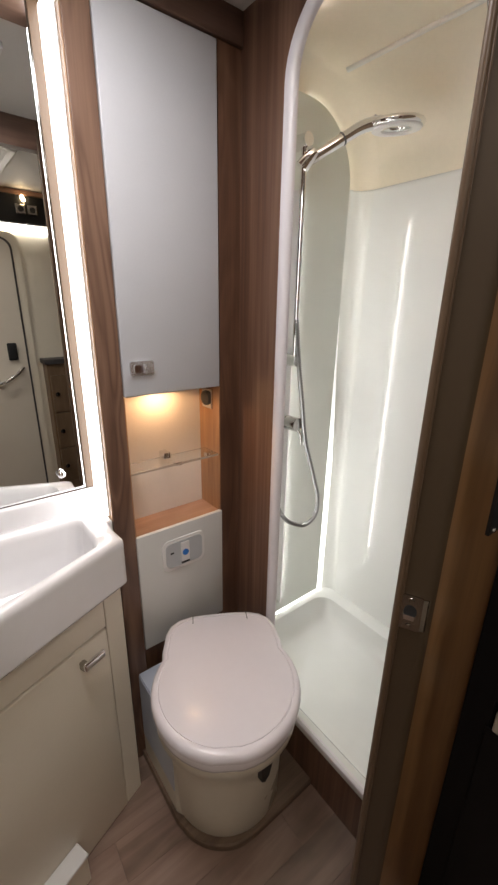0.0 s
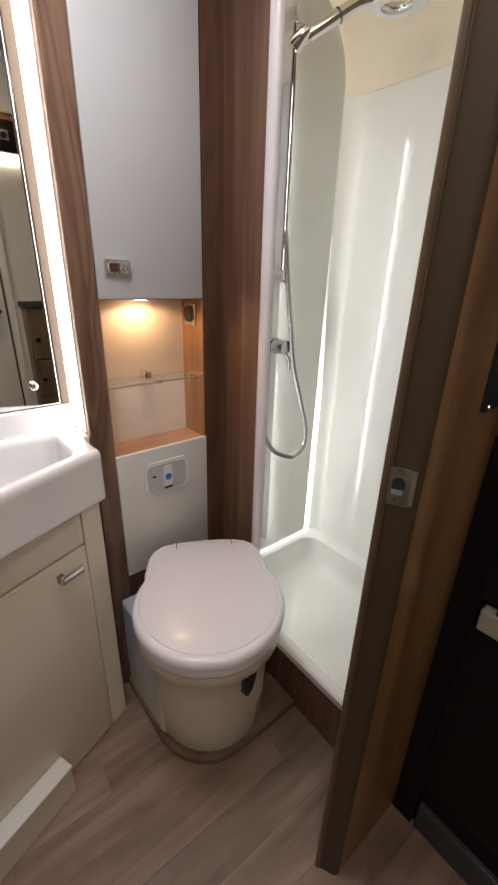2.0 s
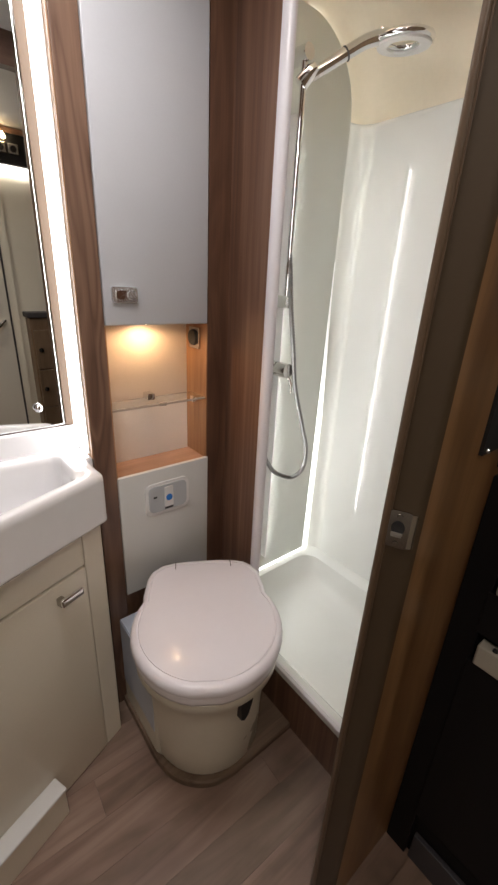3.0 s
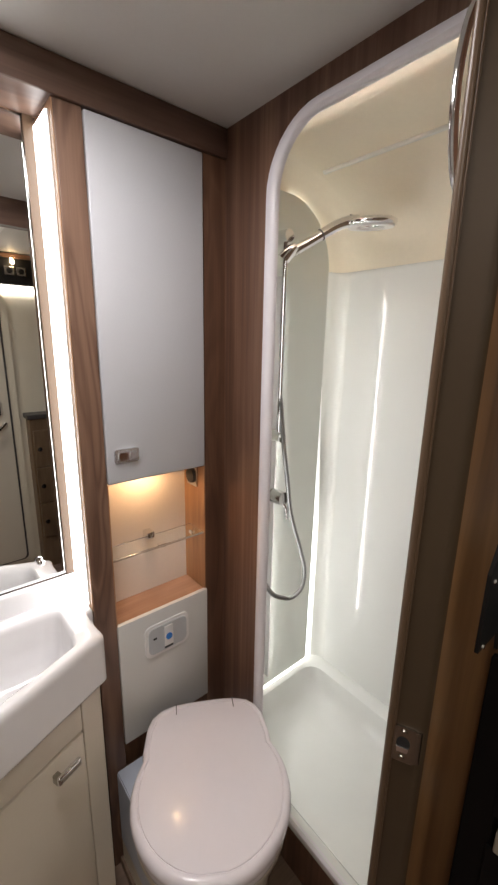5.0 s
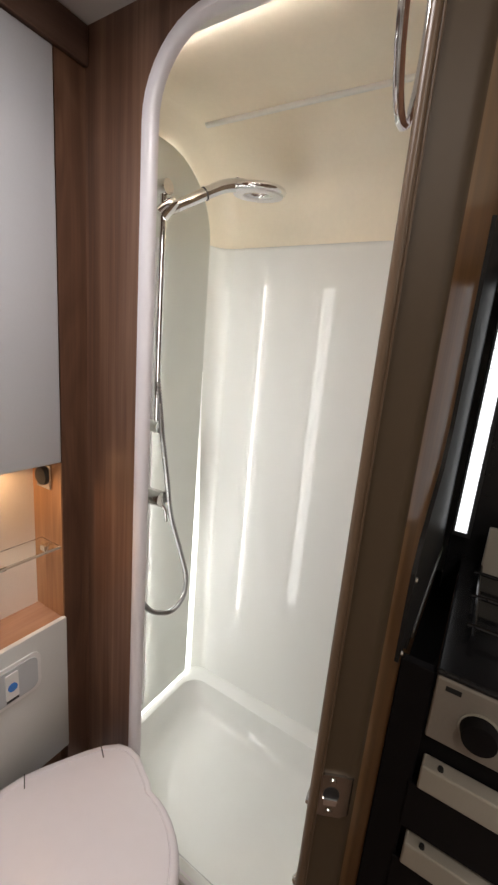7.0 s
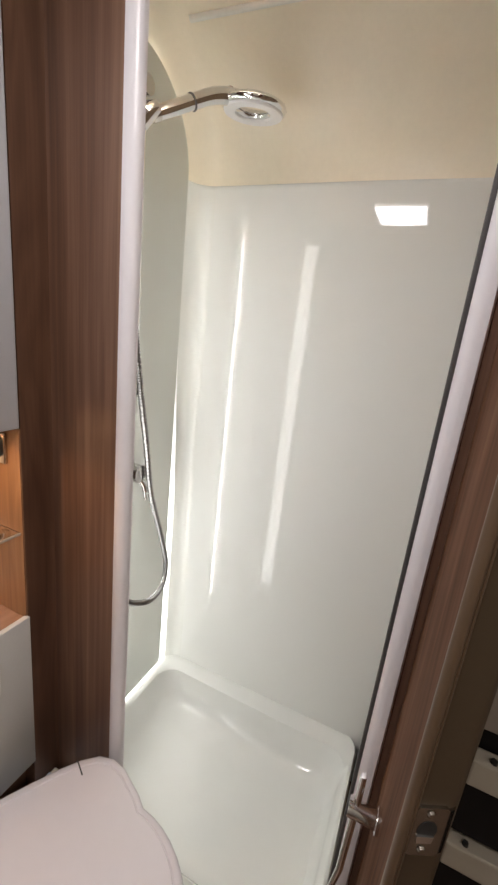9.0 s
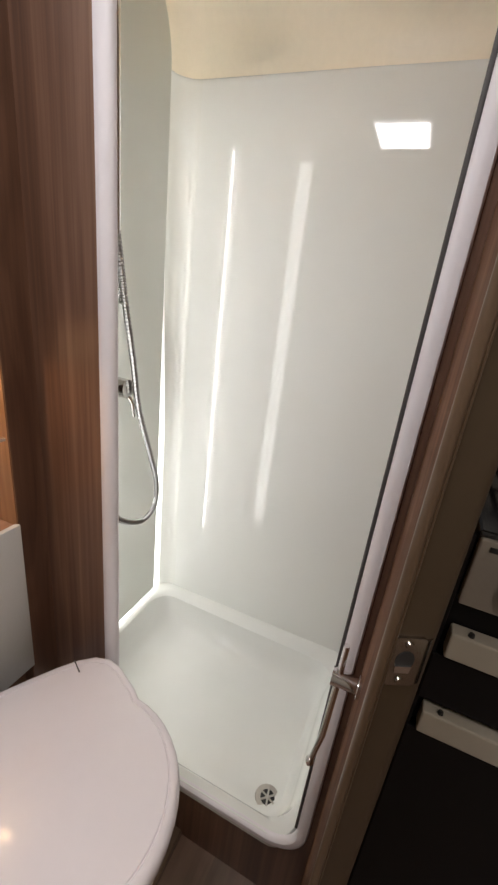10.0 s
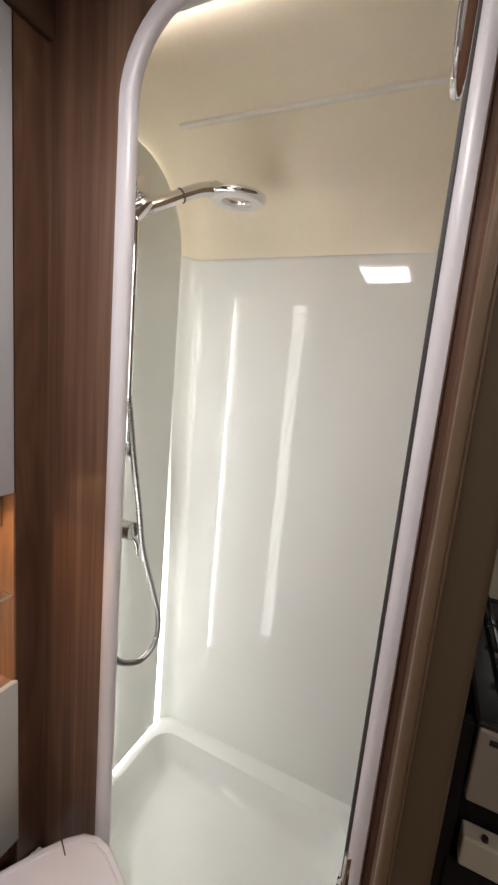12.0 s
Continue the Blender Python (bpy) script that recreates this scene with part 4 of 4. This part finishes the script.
back = thing("kitchen_strip_light", (0.40, -0.74, 1.06), "bright patterned light strip behind the cooker", "light")
part("frame", box((0.400, -0.760, 1.05), (0.412, -0.722, 1.58), 0.002), BLACK, back)
for k in range(13):
    part("lens", box((0.396, -0.752, 1.062 + 0.0395 * k), (0.402, -0.728, 1.100 + 0.0395 * k), 0.0012), KITCHEN_GLOW, back, "ribbed glowing lens" if k == 0 else "")
tagged(part("splashback", box((0.43, -1.6, 0.9), (0.44, -0.7205, 1.60), 0.002), ENAMEL), "black glass splashback behind the cooker", "splashback")
over = thing("overhead_locker", (0.30, -1.2, 1.6), "brown overhead kitchen locker", "locker")
part("body", box((0.16, -1.60, 1.605), (0.55, -0.7135, 1.93), 0.004), OAK_DARK, over)
part("door", box((0.145, -1.25, 1.64), (0.159, -0.73, 1.90), 0.003), CREAM, over, "cream locker door")

# ---- corridor seen in the mirror ----
FY = -1.70
structure(part("wall_corridor", box((-1.6, FY - 0.04, 0), (0.62, FY, TOP)), CREAM), "cream corridor wall", "wall")
entry = thing("entrance_door", (-0.418, FY, 0.0), "cream entrance door with rounded frame and dark seal", "door")
part("frame", prism(rounded(-0.868, 0.05, -0.113, 1.73, (0.03, 0.03, 0.06, 0.06), 6), "y", FY, FY + 0.022), CREAM, entry)
part("seal", prism(rounded(-0.838, 0.07, -0.153, 1.70, (0.03, 0.03, 0.06, 0.06), 6), "y", FY + 0.021, FY + 0.026), DARK_SEAL_GAP, entry)
leaf = part("leaf", prism(rounded(-0.828, 0.08, -0.165, 1.69, (0.03, 0.03, 0.055, 0.055), 6), "y", FY + 0.024, FY + 0.034), VANITY, entry)
part("lock_case", box((-0.263, FY + 0.034, 1.03), (-0.213, FY + 0.052, 1.13), 0.008, 3), BLACK, leaf, "black lock case", smooth=40)
part("grab_bar", rod(curve_points([(-0.358, FY + 0.034, 0.90), (-0.318, FY + 0.07, 0.905), (-0.238, FY + 0.07, 0.95), (-0.193, FY + 0.034, 0.98)]), 0.011, 10), CHROME, leaf, "curved grab bar", smooth=60)
drawers = thing("drawer_unit", (0.082, FY + 0.1, 0.0), "dark brown drawer unit with grey top", "drawers")
part("carcass", box((-0.078, FY, 0.0), (0.382, FY + 0.10, 1.0), 0.003), JAMB, drawers)
part("worktop", box((-0.09, FY, 1.0), (0.382, FY + 0.115, 1.03), 0.004), DARK_SEAL_GAP, drawers)
for z0, z1 in ((0.22, 0.45), (0.46, 0.69), (0.70, 0.93)):
    d = part("drawer", box((-0.068, FY + 0.10, z0), (0.372, FY + 0.116, z1), 0.003), JAMB, drawers)
    part("drawer_knob", rod([(-0.043, FY + 0.116, (z0 + z1) / 2), (-0.043, FY + 0.132, (z0 + z1) / 2)], [0.008, 0.014], 14), CHROME, d, smooth=40)
panel = thing("control_panel", (-0.118, FY, 1.8), "black overhead panel with two sockets", "panel")
part("board", box((-0.618, FY, 1.775), (0.282, FY + 0.03, 1.92), 0.004), BLACK, panel)
for x in (-0.080, -0.020):
    s = part("socket", box((x - 0.026, FY + 0.029, 1.825), (x + 0.026, FY + 0.036, 1.875), 0.004), NICKEL, panel)
    part("socket_face", rod([(x, FY + 0.035, 1.85), (x, FY + 0.039, 1.85)], 0.015, 16), BLACK, s)
strip = thing("corridor_strip_light", (-0.218, FY, 1.75), "white strip lamp under the overhead panel", "light")
part("lens", box((-0.618, FY + 0.004, 1.735), (0.052, FY + 0.024, 1.772), 0.004), STRIP_GLOW, strip)
part("picture_rail", box((-0.658, FY + 0.001, 1.9205), (0.242, FY + 0.034, 1.944), 0.002), OAK_X, panel, "brown wooden strip above the panel")
part("reading_spot", rod([(-0.063, FY + 0.02, 1.9205), (-0.063, FY + 0.04, 1.900), (-0.063, FY + 0.05, 1.892)], [0.007, 0.010, 0.009], 14), NICHE_GLOW, panel, "tiny warm reading spot", smooth=40)
hatch = thing("rooflight", (-0.42, -1.18, 1.949), "white plastic rooflight frame with a flat cover", "rooflight")
outer, inner = rounded(-0.63, -1.44, -0.21, -0.93, (0.04,) * 4, 6), rounded(-0.585, -1.395, -0.255, -0.975, (0.03,) * 4, 6)
part("frame", rings([[(*p, 1.9495) for p in outer], [(*p, 1.935) for p in outer], [(*p, 1.925) for p in lerp_loop(outer, inner, 0.25)], [(*p, 1.925) for p in lerp_loop(outer, inner, 0.8)], [(*p, 1.935) for p in inner], [(*p, 1.9495) for p in inner]], None, False), WHITE, hatch, smooth=35)
part("cover", prism(inner, "z", 1.940, 1.9490), WHITE, hatch)
part("catch", box((-0.46, -1.385, 1.918), (-0.38, -1.350, 1.9405), 0.005, 2), GREY_PLATE, hatch, smooth=40)
structure(part("wall_end", box((-1.64, -2.04, 0), (0.62, -2.0, TOP)), PANEL_GREY), "plain end wall", "wall")
structure(part("door_header", box((-1.6, -0.703, 1.86), (-0.209, -0.662, TOP)), WALNUT_X), "walnut strip over the doorway", "trim")
structure(part("wall_front", box((-1.6, -0.668, 0), (-0.90, -0.646, TOP)), WALNUT), "walnut washroom wall beside the doorway", "wall")

lamp = thing("ceiling_lamp", (-0.545, -0.36, 1.95), "rectangular white ceiling lamp", "light")
part("housing", box((-0.710, -0.49, 1.934), (-0.380, -0.23, 1.9495), 0.004), WHITE, lamp)
part("diffuser", box((-0.695, -0.472, 1.928), (-0.395, -0.248, 1.935), 0.002), CEIL_GLOW, lamp)

# ---- floor planks ----
PW, PL, PT = 0.098, 0.84, -1.5
plank_me = None
turn = Matrix.Rotation(radians(PT), 4, "Z")
for i in range(-14, 15):
    for j in range(-4, 5):
        p = turn @ Vector((j * PL + (i % 3) * 0.22, i * PW, 0)) + Vector((-0.55, -0.7, 0))
        if not (-2.05 < p.x < 1.0 and -1.75 < p.y < 0.15):
            continue
        x0, x1 = max(p.x - PL / 2, -1.595), min(p.x + PL / 2, 0.555)
        if x1 - x0 < 0.05 or p.y > 0.06:
            continue
        if plank_me is None:
            ob = part("plank", box((-PL / 2 + 0.0002, -PW / 2 + 0.0002, -0.0035), (PL / 2 - 0.0002, PW / 2 - 0.0002, 0.0), 0.0003, 1), FLOOR, floor)
            plank_me = ob.data
        else:
            ob = new("plank", plank_me)
            ob.parent = floor
        p.x = (x0 + x1) / 2
        ob.matrix_basis = Matrix.Translation(p) @ turn @ Matrix.Diagonal(((x1 - x0) / PL, 1, 1, 1))
